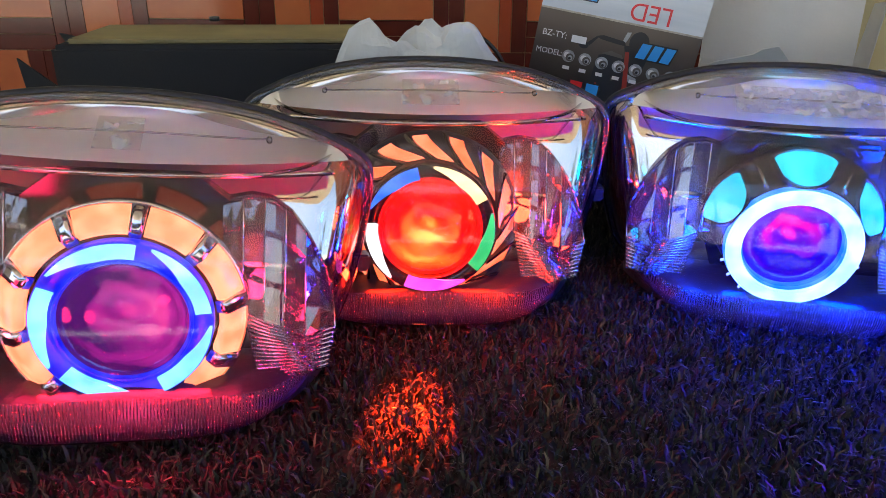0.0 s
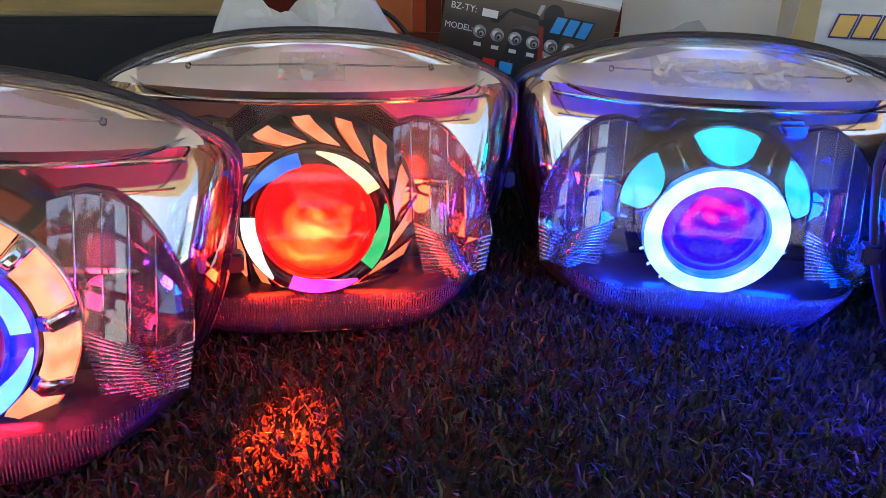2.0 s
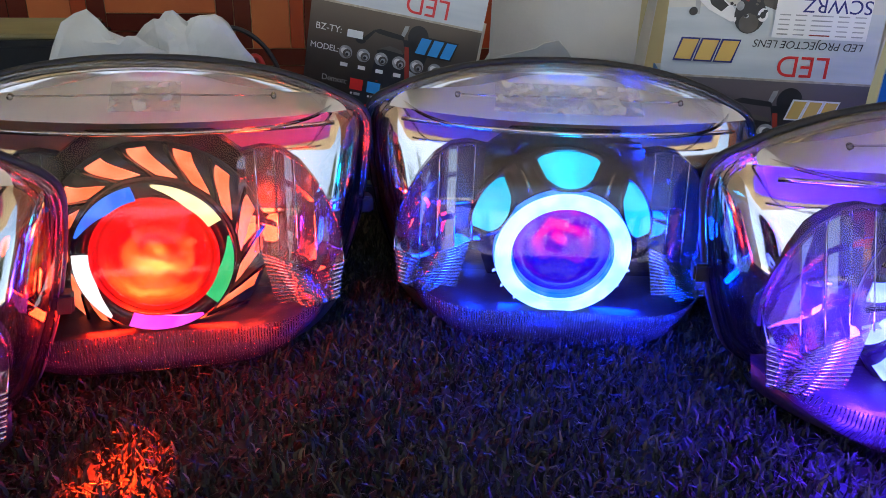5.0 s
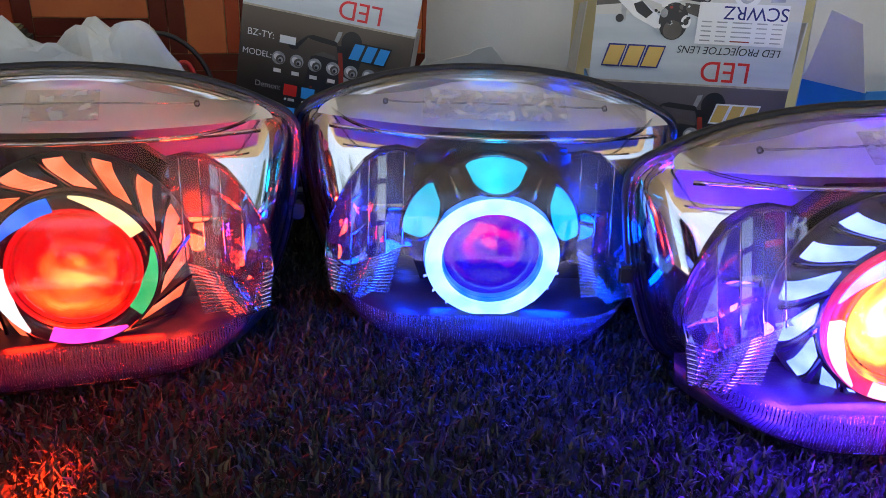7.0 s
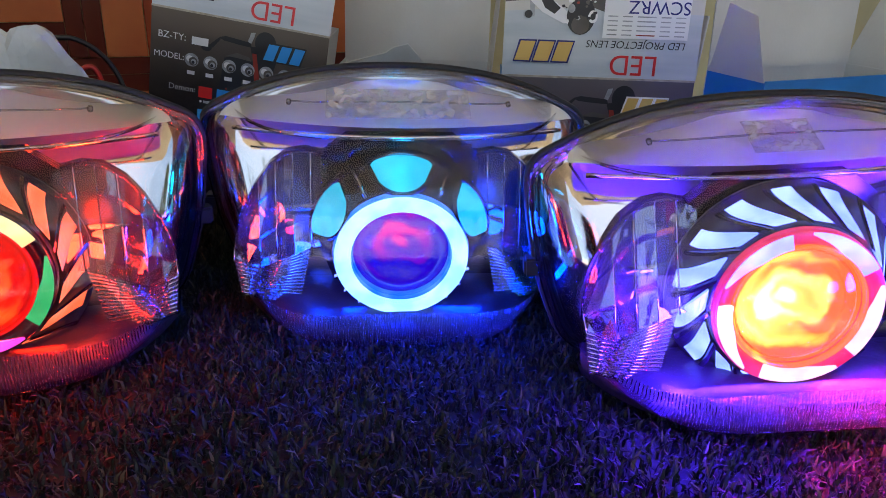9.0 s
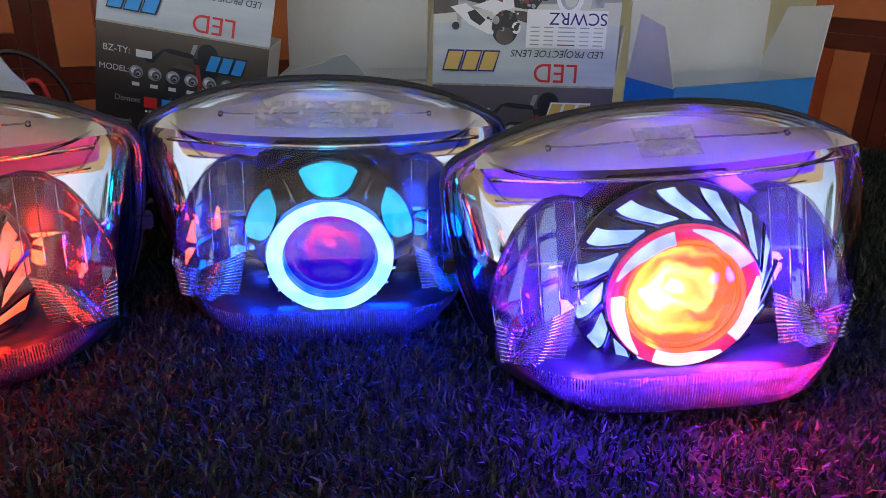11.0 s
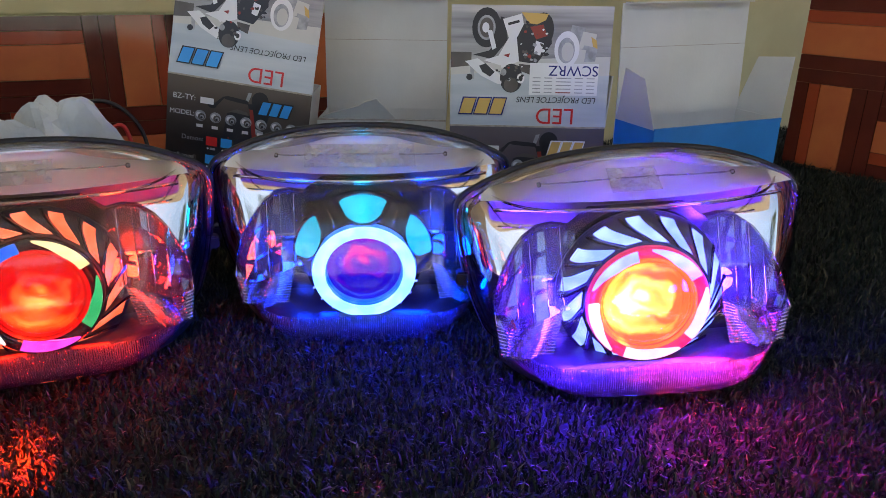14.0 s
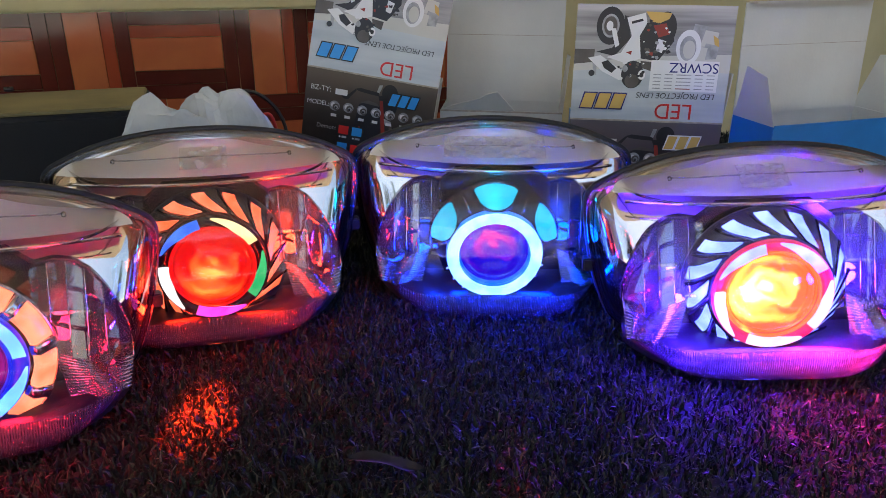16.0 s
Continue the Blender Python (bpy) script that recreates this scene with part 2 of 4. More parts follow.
BOUNCE_GROUND = material("pale_bounce_ground", (0.60, 0.56, 0.48), 0.85, vary=0.2, scale=1.5)
BARK = material("bark", (0.12, 0.09, 0.06), 0.9, vary=0.4, scale=20)
FOLIAGE = material("foliage", (0.07, 0.11, 0.03), 0.6, second=(0.04, 0.07, 0.02), scale=3)


def turf_material():
    m = material("turf_blades", (0.03, 0.04, 0.02), 0.6)
    m.node_tree.nodes["Principled BSDF"].inputs["Specular IOR Level"].default_value = 0.25
    n, l = m.node_tree.nodes, m.node_tree.links
    geo, ramp = n.new("ShaderNodeNewGeometry"), n.new("ShaderNodeValToRGB")
    e = ramp.color_ramp.elements
    e[0].position, e[0].color = 0.0, (0.003, 0.005, 0.003, 1)
    e[1].position, e[1].color = 1.0, (0.10, 0.085, 0.05, 1)
    for p, c in ((0.55, (0.007, 0.012, 0.006, 1)), (0.82, (0.016, 0.024, 0.010, 1)), (0.92, (0.04, 0.045, 0.025, 1))):
        x = e.new(p)
        x.color = c
    l.new(geo.outputs["Random Per Island"], ramp.inputs[0])
    l.new(ramp.outputs[0], n["Principled BSDF"].inputs["Base Color"])
    return m


TURF = turf_material()


# ---- mesh helpers ----
def mesh_of(name, verts, faces, mat, smooth=False):
    me = bpy.data.meshes.new(name)
    me.from_pydata([tuple(v) for v in verts], [], faces)
    if mat:
        me.materials.append(mat)
    if smooth:
        me.shade_smooth()
    me.update()
    return me


def part(name, data, mat=None, parent=None, label=""):
    """Links (verts, faces[, smooth]) or a bmesh as ONE mesh object under parent."""
    if isinstance(data, bmesh.types.BMesh):
        me = bpy.data.meshes.new(name)
        data.to_mesh(me)
        data.free()
        me.materials.append(mat)
    else:
        me = mesh_of(name, data[0], data[1], mat, len(data) > 2 and data[2])
    ob = new(name, me)
    ob.parent = parent
    return tagged(ob, label)


def thing(name, m, label, category, group="", kind=""):
    ob = new(name)
    ob.empty_display_size = 0.02
    ob.matrix_basis = m
    return tagged(ob, label, category, group, kind)


def box(x0, x1, y0, y1, z0, z1, bevel=0.0):
    bm = bmesh.new()
    bmesh.ops.create_cube(bm, size=1)
    for v in bm.verts:
        v.co = Vector(((x0 + x1) / 2 + v.co.x * (x1 - x0), (y0 + y1) / 2 + v.co.y * (y1 - y0), (z0 + z1) / 2 + v.co.z * (z1 - z0)))
    if bevel:
        bmesh.ops.bevel(bm, geom=bm.edges[:], offset=bevel, segments=2, affect="EDGES")
    return bm


def loft(rings, closed=False, cap=False):
    """Quads between rows of points of one length. closed: each row joins its own end."""
    verts, faces, w = [], [], len(rings[0])
    for r in rings:
        verts += [tuple(p) for p in r]
    for i in range(len(rings) - 1):
        for j in range(w if closed else w - 1):
            k = (j + 1) % w
            faces.append((i * w + j, i * w + k, (i + 1) * w + k, (i + 1) * w + j))
    if cap:
        faces.append(tuple(range(w))[::-1])
        faces.append(tuple((len(rings) - 1) * w + j for j in range(w)))
    return verts, faces, True


def tube(points, radius, sides=8, closed=False):
    pts = [Vector(p) for p in points]
    rings, n = [], len(pts)
    for i, p in enumerate(pts):
        a = pts[(i + 1) % n] if closed or i < n - 1 else p
        b = pts[i - 1] if closed or i else p
        d = (a - b).normalized()
        u = d.cross(Vector((0.1, 0.2, 1))).normalized()
        v = d.cross(u)
        r = radius(i / max(1, n - 1)) if callable(radius) else radius
        rings.append([p + (u * math.cos(t) + v * math.sin(t)) * r for t in [2 * math.pi * k / sides for k in range(sides)]])
    if closed:
        rings.append(rings[0])
    return loft(rings, True, not closed)


def spline(ctrl, per=8, closed=False):
    out, n = [], len(ctrl)
    c = [Vector(p) for p in ctrl]
    for i in range(n if closed else n - 1):
        p0, p1, p2, p3 = (c[(i - 1) % n] if closed or i else c[0]), c[i], c[(i + 1) % n], (c[(i + 2) % n] if closed or i + 2 < n else c[-1])
        for k in range(per):
            t = k / per
            out.append(0.5 * ((2 * p1) + (p2 - p0) * t + (2 * p0 - 5 * p1 + 4 * p2 - p3) * t * t + (3 * p1 - p0 - 3 * p2 + p3) * t ** 3))
    if not closed:
        out.append(c[-1])
    return out


def facing(data):
    """The same sheet with its faces turned to the front (-y)."""
    verts, faces = data[0], data[1]
    total = 0.0
    for f in faces:
        a, b, c = (Vector(verts[i]) for i in f[:3])
        total += (b - a).cross(c - a).y
    return (verts, [tuple(f)[::-1] for f in faces] if total > 0 else faces, *data[2:])


def slab(outline, front, back):
    """A plate with the outline (x, z), its front and back at y (numbers or functions of x, z)."""
    f = front if callable(front) else (lambda x, z: front)
    b = back if callable(back) else (lambda x, z: back)
    n = len(outline)
    verts = [(x, f(x, z), z) for x, z in outline] + [(x, b(x, z), z) for x, z in outline]
    faces = [tuple(range(n))[::-1], tuple(range(n, 2 * n))]
    faces += [(i, (i + 1) % n, n + (i + 1) % n, n + i) for i in range(n)]
    return verts, faces


def ring_arc(profile, a0, a1, steps=16, centre=(0, 0)):
    """A swept arc about the y axis; profile is a closed loop of (radius, y); degrees, 0 right, 90 up."""
    rows = []
    for i in range(steps + 1):
        a = radians(a0 + (a1 - a0) * i / steps)
        rows.append([(centre[0] + r * math.cos(a), y, centre[1] + r * math.sin(a)) for r, y in profile])
    full = abs(a1 - a0) >= 359.9
    v, f, s = loft(rows, True, not full)
    return v, f, s


# ---- setting ----
WALL_Y = 1.05


def turf():
    # Pale ground out of view, added to bounce sun onto ceiling and boxes.
    ob = part("ground", ([(-60, -60, -0.03), (60, -60, -0.03), (60, 60, -0.03), (-60, 60, -0.03)], [(0, 1, 2, 3)]), BOUNCE_GROUND)
    tagged(ob, "unseen pale ground before the porch, added to bounce sunlight", "ground", kind="structure")
    ob = part("turf_backing", box(-1.6, 1.9, -0.6, WALL_Y, -0.0295, -0.012), SOIL)
    tagged(ob, "dark backing sheet under the artificial turf", "ground", kind="structure")
    rng = np.random.default_rng(4)
    n = 340000
    x0, x1, y0, y1 = -0.55, 1.35, 0.02, 1.25
    x, y = rng.uniform(x0, x1, n), rng.uniform(y0, y1, n)
    near = (x > -0.3) & (x < 0.75) & (y < 0.62)
    keep = near | (rng.random(n) < 0.55)
    x, y = x[keep], y[keep]
    n = len(x)
    a, lean = rng.uniform(0, 2 * np.pi, n), rng.uniform(0.35, 1.1, n)
    ln, wd = rng.uniform(0.0045, 0.0095, n), rng.uniform(0.00045, 0.00105, n)
    twist = rng.uniform(-2.2, 2.2, n)
    clump = 0.5 + 0.5 * np.sin(x * 95 + 3 * np.sin(y * 61)) * np.sin(y * 88 + 2 * np.sin(x * 47))
    dx, dy = np.cos(a), np.sin(a)
    base = np.stack([x, y, rng.uniform(-0.0118, -0.0070, n)], 1)
    d = np.stack([dx, dy, np.zeros(n)], 1)
    side = np.stack([-dy, dx, np.zeros(n)], 1) * wd[:, None]
    rise = ln * np.sqrt(np.maximum(0.12, 1 - lean ** 2 * 0.8)) * (0.95 + 0.6 * clump)
    mid = base + d * (ln * lean * 0.35)[:, None] + np.array([0, 0, 1]) * (rise * 0.65)[:, None]
    d2 = np.stack([np.cos(a + twist), np.sin(a + twist), np.zeros(n)], 1)
    tip = mid + d2 * (ln * lean * 0.75)[:, None] - np.array([0, 0, 1]) * (rise * 0.65)[:, None] + np.array([0, 0, 1]) * rise[:, None]
    v = np.stack([base - side, base + side, mid + side, mid - side, tip + side * 0.35, tip - side * 0.35], 1).reshape(-1, 3)
    k = np.arange(n)[:, None] * 6
    f = np.concatenate([k + np.array([0, 1, 2, 3]), k + np.array([3, 2, 4, 5])], 1).reshape(-1, 4)
    me = bpy.data.meshes.new("artificial_turf")
    me.vertices.add(len(v))
    me.vertices.foreach_set("co", v.astype(np.float32).ravel())
    me.loops.add(f.size)
    me.loops.foreach_set("vertex_index", f.astype(np.int32).ravel())
    me.polygons.add(len(f))
    me.polygons.foreach_set("loop_start", np.arange(0, f.size, 4, dtype=np.int32))
    me.update(calc_edges=True)
    me.materials.append(TURF)
    tagged(new("artificial_turf", me), "dark green curly artificial turf with dry brown blades", "turf", kind="stuff")


turf()

wall_back = part("wall_back", box(-1.6, 0.42, WALL_Y, WALL_Y + 0.12, -0.012, 2.6), PAINT)
tagged(wall_back, "yellow plastered porch wall above a tiled base", "wall", kind="structure")
wall_plain = part("wall_back_plain", box(0.42, 1.75, WALL_Y + 0.004, WALL_Y + 0.124, -0.012, 2.6), PAINT)
tagged(wall_plain, "stained yellow plastered wall behind open boxes", "wall", kind="structure")
wall_right = part("wall_right", box(0.0, 0.1, -1.2, 0.0, -0.012, 2.6), GROUT)
tagged(wall_right, "wall clad in red and maroon basket-weave tiles", "wall", kind="structure")
wall_right.matrix_basis = pose(1.132, 0.84, 0, 0, 0, 21)
wall_left = part("wall_left", box(-1.72, -1.6, -0.6, WALL_Y + 0.12, -0.012, 2.6), CREAM)
tagged(wall_left, "plain cream plastered side wall of the porch", "wall", kind="structure")
# Added out of view: blocks the high sky and gives the chrome tan reflections.
ceiling = part("ceiling", box(-1.72, 2.2, -2.6, WALL_Y + 0.12, 2.6, 2.7), CREAM)
tagged(ceiling, "unseen cream plastered porch ceiling, added to block high sky and tint the chrome", "ceiling", kind="structure")
ledge = part("trim_ledge", box(-1.6, 0.42, WALL_Y - 0.03, WALL_Y, 0.236, 0.29, 0.004), PAINT)
tagged(ledge, "yellow painted ledge over the tiled base", "trim", kind="structure")


def weave(parent, x0, x1, z0, z1, s, place, first=0):
    """Basket-weave cladding: squares of s, each of two maroon bars, an ochre one, a red one and a maroon one, turned by turns."""
    bars = ((0.165, TILE_DARK), (0.165, TILE_DARK), (0.37, TILE), (0.14, TILE_MID), (0.16, TILE_DARK))
    meshes = {}
    for w, mat in set(bars):
        for across in (True, False):
            a, b = (s, s * w) if across else (s * w, s)
            bm = box(-a / 2 + 0.0005, a / 2 - 0.0005, -0.006, 0.0, -b / 2 + 0.0005, b / 2 - 0.0005)
            me = bpy.data.meshes.new("tile")
            bm.to_mesh(me)
            bm.free()
            me.materials.append(mat)
            meshes[w, across] = me
    for i in range(int(round((x1 - x0) / s))):
        for j in range(int(math.ceil((z1 - z0) / s))):
            across = (i + j + first) % 2 == 0
            at = 0.0
            for w, mat in (bars if j % 2 else bars[::-1]):
                c = (at + w / 2) * s
                at += w
                px, pz = (x0 + i * s + s / 2, z0 + j * s + c) if across else (x0 + i * s + c, z0 + j * s + s / 2)
                if -0.03 < pz < z1 + 0.01:
                    ob = new("tile", meshes[w, across])
                    ob.parent = parent
                    ob.matrix_basis = place(px, pz)


# ---- headlamps ----
CZ = 0.085
HALF = [(0, 0.1655), (0.036, 0.164), (0.07, 0.159), (0.098, 0.151), (0.119, 0.142), (0.1335, 0.134), (0.1395, 0.122), (0.1385, 0.095), (0.134, 0.06), (0.126, 0.03), (0.118, 0.011), (0.102, 0.0005), (0.07, -0.004), (0.03, -0.0055), (0, -0.006)]
HALF_X, HALF_Z = [p[0] for p in HALF][::-1], [p[1] for p in HALF][::-1]


def outline(scale=1.0, drop=0.0):
    right = [Vector((x, 0, z)) for x, z in HALF]
    loop = right + [Vector((-p.x, 0, p.z)) for p in right[-2:0:-1]]
    return [(p.x * scale, CZ + (p.z - CZ) * scale - drop) for p in spline(loop, 5, True)]


def lens_front(x, z, r):
    """How far the clear cover stands out before its rim."""
    ks = ((-0.01, 0.113), (0.03, 0.114), (0.066, 0.112), (0.1, 0.102), (0.125, 0.086), (0.137, 0.074), (0.15, 0.064), (0.175, 0.05))
    g = np.interp(z, [k[0] for k in ks], [k[1] for k in ks])
    ru = min(1.0, abs(x) / max(1e-4, float(np.interp(z, HALF_Z, HALF_X))))
    rz = min(1.0, (CZ - z) / 0.091 if z < CZ else (z - CZ) / 0.0805)
    f = g * (1 - ru ** 5) * (1 - rz ** (36 if z < CZ else 6))
    zc = 0.1375 + 0.25 * x * x
    f += 0.0042 * math.exp(-((z - zc) / 0.0028) ** 2) * (1 - r ** 6)
    f -= 0.0035 / (1 + math.exp(-(z - zc - 0.004) / 0.0015)) * (1 - r ** 8)
    f -= 0.0022 * math.exp(-((z - zc - 0.013) / 0.002) ** 2) * (1 - r ** 6)
    return f


def dome(depth, inset=1.0, rows=34, r_from=0.0):
    rim = outline(inset)
    rings = []
    for i in range(rows + 1):
        r = r_from + (1 - r_from) * (1 - (1 - i / rows) ** 2.2)
        rings.append([(x * r, -depth(x * r, CZ + (z - CZ) * r, r), CZ + (z - CZ) * r) for x, z in rim])
    return loft(rings, True)


def blade(r0, r1, a0, a1, y0, y1, w0, w1, curve=0.0, n=6, thick=0.0022):
    """A curved glowing vane from radius r0 to r1 turning from angle a0 to a1 (degrees), half-widths in degrees."""
    rows = []
    for i in range(n + 1):
        t = i / n
        r = r0 + (r1 - r0) * t
        a = a0 + (a1 - a0) * (t + curve * t * (1 - t))
        w = w0 + (w1 - w0) * t
        y = y0 + (y1 - y0) * t
        p = []
        for s, dy in ((-1, 0), (1, 0), (1, thick), (-1, thick)):
            q = radians(a + s * w)
            p.append((r * math.cos(q), y + dy, r * math.sin(q)))
        rows.append(p)
    v, f, _ = loft(rows, True, True)
    return v, f


def crescent(a0, a1, r_in, r_out, y, n=14, lead=0.75):
    """A curved LED strip, wide at one end and pointed at the other."""
    rows = []
    for i in range(n + 1):
        t = i / n
        a = radians(a0 + (a1 - a0) * t)
        w = (r_out - r_in) * (0.16 + 0.84 * min(1, (1 - t) * 1.9) ** 0.8)
        o = r_out - 0.0004
        rows.append([(r * math.cos(a), y + d, r * math.sin(a)) for r, d in ((o, 0), (o - w, 0.0006), (o - w, 0.003), (o, 0.003))])
    v, f, _ = loft(rows, True, True)
    return v, f


def lens_cap(radius, height, y, rows=10, seg=40):
    rings = []
    for i in range(rows + 1):
        a = radians(90) * (1 - i / rows) ** 1.0
        rings.append([(radius * math.cos(a) * math.cos(t), y - height * math.sin(a) ** 2, radius * math.cos(a) * math.sin(t)) for t in [2 * math.pi * k / seg for k in range(seg)]])
    v, f, _ = loft(rings, True)
    return v, f, True


FAN_EDGE = [(0.050, 0.1150), (0.066, 0.1185), (0.078, 0.1165), (0.090, 0.1075), (0.101, 0.093), (0.109, 0.078), (0.1145, 0.062), (0.1150, 0.047)]
FAN_FOOT = [(0.050, 0.058), (0.062, 0.056), (0.096, 0.041), (0.115, 0.047)]


def fan(parent, side):
    """The faceted clear reflector beside the projector: upright panels with ridges between, a ribbed wedge and a tail below."""
    at = lambda pts, x: float(np.interp(x, [p[0] for p in pts], [p[1] for p in pts]))
    order = lambda pts: [(side * x, z) for x, z in pts][::-side]
    holder = part("side_reflector", slab(order(FAN_FOOT[:3] + FAN_EDGE[::-1]), lambda x, z: -0.044 + 0.10 * (z - 0.05), -0.030), FANBACK, parent, "faceted clear side reflector")
    cuts = [0.050, 0.0615, 0.0735, 0.0855, 0.0975, 0.1150]
    for k, (a, b) in enumerate(zip(cuts, cuts[1:])):
        b -= 0.0005
        tilt = (0.0012, -0.0010, 0.0016, -0.0006, 0.0022)[k]
        rows = []
        for e in (0.0, 0.3, 0.36, 0.72, 0.78, 1.0):
            step = 0.0010 * (e > 0.33) + 0.0010 * (e > 0.75)
            rows.append([(side * x, -0.0660 + 0.022 * e - step + tilt * w, at(FAN_FOOT, x) + e * (at(FAN_EDGE, x) - at(FAN_FOOT, x) - 0.0006)) for x, w in ((a, -1), ((a + b) / 2, 0), (b, 1))])
        part("facet", facing(loft(rows)[:2]), CLEARFAN, holder).visible_shadow = False
        part("ridge", tube([(side * (b + 0.0003), -0.0672 + 0.022 * t, at(FAN_FOOT, b) + t * (at(FAN_EDGE, b) - at(FAN_FOOT, b))) for t in (0, 0.25, 0.5, 0.75, 1.0)], 0.00055, 5), FAN, holder)
    part("facet_rim", tube([(side * x, -0.0445 + (0.0 if z > 0.1 else -0.009 * (0.1 - z) / 0.053), z) for x, z in FAN_EDGE], 0.0008, 5), FLUTED, holder).visible_shadow = False
    wedge = [(0.062, 0.056), (0.096, 0.0405), (0.104, 0.0165), (0.072, 0.008)]
    tail = [(0.0965, 0.0405), (0.115, 0.0470), (0.1120, 0.0190), (0.1045, 0.0170)]
    for quad, ribs in ((wedge, 17), (tail, 9)):
        plate = part("ribbed_wedge", slab(order(quad), -0.0645, -0.0625), RIBBED, holder, "ribbed clear wedge")
        plate.visible_shadow = False
        for k in range(ribs):
            t = (k + 0.5) / ribs
            p, q = [(quad[i][0] + (quad[j][0] - quad[i][0]) * t, quad[i][1] + (quad[j][1] - quad[i][1]) * t) for i, j in ((0, 3), (1, 2))]
            part("rib", tube([(side * x, -0.0648, z) for x, z in (p, q)], 0.00055, 5), FAN, plate)
        part("wedge_edge", tube([(side * x, -0.0645, z) for x, z in quad[2:]], 0.0009, 6), FLUTED, plate).visible_shadow = False
    return holder


def petal(parent, a0, half, mat):
    """A glowing window on the sloping shroud round the ring: straight along its outer edge, rounded towards the lens; in a smoked frame."""
    def spot(a, t, lift):
        r = 0.0450 + 0.0160 * t
        q = radians(a0 + a)
        return (r * math.cos(q), -0.0800 + 0.0185 * t - lift, 0.0595 + r * math.sin(q))
    edge = [(half * math.cos(u), 1.0 + 0.16 * math.sin(u)) for u in np.linspace(0, math.pi, 9)]
    edge += [(half * math.cos(u), 1.0 - 0.98 * abs(math.sin(u)) ** 0.8) for u in np.linspace(math.pi, 2 * math.pi, 17)[1:-1]]
    frame_ = part("petal_frame", tube([spot(a * 1.12, 1 + (t - 1) * 1.1, 0.001) for a, t in edge], 0.0019, 7, True), SMOKE, parent, "smoked chrome petal frame")
    rows = []
    for u in np.linspace(-1, 1, 15):
        w = math.sqrt(max(0.0, 1 - u * u))
        rows.append([spot(half * u, 1 + 0.16 * w * q if q > 0 else 1 + 0.98 * w ** 0.8 * q, 0.0022) for q in np.linspace(-1, 1, 9)])
    part("petal_light", loft(rows), mat, frame_, "glowing petal window")


def headlamp(m, style, label):
    lamp = thing("headlamp", m, label, "headlamp", "motorcycle headlamps in a row")
    rim = outline()
    housing = part("housing", loft([[(x * s, y, CZ + (z - CZ) * s) for x, z in rim] for s, y in ((1.0, 0.0), (1.0, 0.012), (0.93, 0.03), (0.7, 0.055), (0.35, 0.07), (0.05, 0.072))], True), BLACK, lamp, "black plastic back housing")
    part("seal", tube([(x * 1.004, 0.003, CZ + (z - CZ) * 1.006) for x, z in rim], 0.0032, 7, True), SEAL, lamp, "black rubber seal")
    for ax, az in ((-0.138, 0.062), (0.138, 0.062)):
        part("mounting_lug", box(ax - 0.006, ax + 0.006, -0.004, 0.008, az - 0.006, az + 0.006, 0.0015), BLACK, lamp)
    cover = part("clear_cover", facing(dome(lens_front)), SHELL, lamp, "clear plastic front cover")
    cover.visible_shadow = False
    lip = part("cover_lip", tube([(x * 0.992, -0.006, CZ + (z - CZ) * 0.99) for x, z in rim], 0.0026, 8, True), FLUTED, lamp, "clear moulded lip")
    lip.visible_shadow = False
    part("upper_ridge", tube([(x, -lens_front(x, 0.1375 + 0.25 * x * x, abs(x) / 0.138) - 0.0005, 0.1375 + 0.25 * x * x) for x in np.linspace(-0.118, 0.118, 40)], 0.0011, 6), FLUTED, lamp).visible_shadow = False

    for dz, rr in ((0.0145, 0.0006),):
        xs = np.linspace(-0.112 + 2.6 * dz, 0.112 - 2.6 * dz, 32)
        part("upper_streak", tube([(x, -lens_front(x, 0.1375 + dz - 0.35 * x * x, 0) - 0.0003, 0.1375 + dz - 0.35 * x * x) for x in xs], rr, 5), FLUTED, lamp).visible_shadow = False

    # chrome bowl behind the cover
    def bowl(x, z, r):
        if z > 0.134:
            return lens_front(x, z, r) * 0.15
        f = min(0.042, 0.011 + 0.70 * min(0.0185, 0.131 - z) + 0.50 * max(0.0, 0.1125 - z)) * (1 - r ** 14)
        return f
    part("chrome_bowl", dome(bowl, 0.965, 56), CHROME, lamp, "chromed inner bowl")
    rows = []
    for k in range(13):
        u = k / 12
        rows.append([(x * (1 - 0.55 * u * u), -0.050 + 0.040 * u + 0.012 * math.sin(u * 3.1) + 1.1 * x * x, 0.1375 + 0.2 * x * x * (1 - u) + u * (0.0225 - 0.75 * x * x)) for x in np.linspace(-0.121, 0.121, 31)])
    part("upper_reflector", loft(rows), SATIN, lamp, "satin silver upper reflector")
    # chrome line under the upper window
    for dz, dy in ((0.0, 0.0),):
        part("chrome_step", tube([(x, -0.052 + dy + 0.9 * x * x, 0.1315 + dz + 0.22 * x * x) for x in np.linspace(-0.112, 0.112, 30)], 0.0016, 7), CHROME, lamp)
    # dark surround of the projector
    mask = [(-0.054, 0.1165), (-0.037, 0.1300), (0.037, 0.1300), (0.054, 0.1165), (0.055, 0.104), (0.053, 0.07), (0.053, 0.035), (0.045, 0.012), (-0.045, 0.012), (-0.053, 0.035), (-0.053, 0.07), (-0.055, 0.104)]
    part("dark_surround", slab(mask, -0.046, -0.034), SMOKE if style != "angel" else GLOSS_BLACK, lamp, "dark chrome surround")
    xs = np.linspace(-0.112, 0.112, 45)
    deep = lambda x: 0.100 * (1 - (abs(x) / 0.126) ** 4)
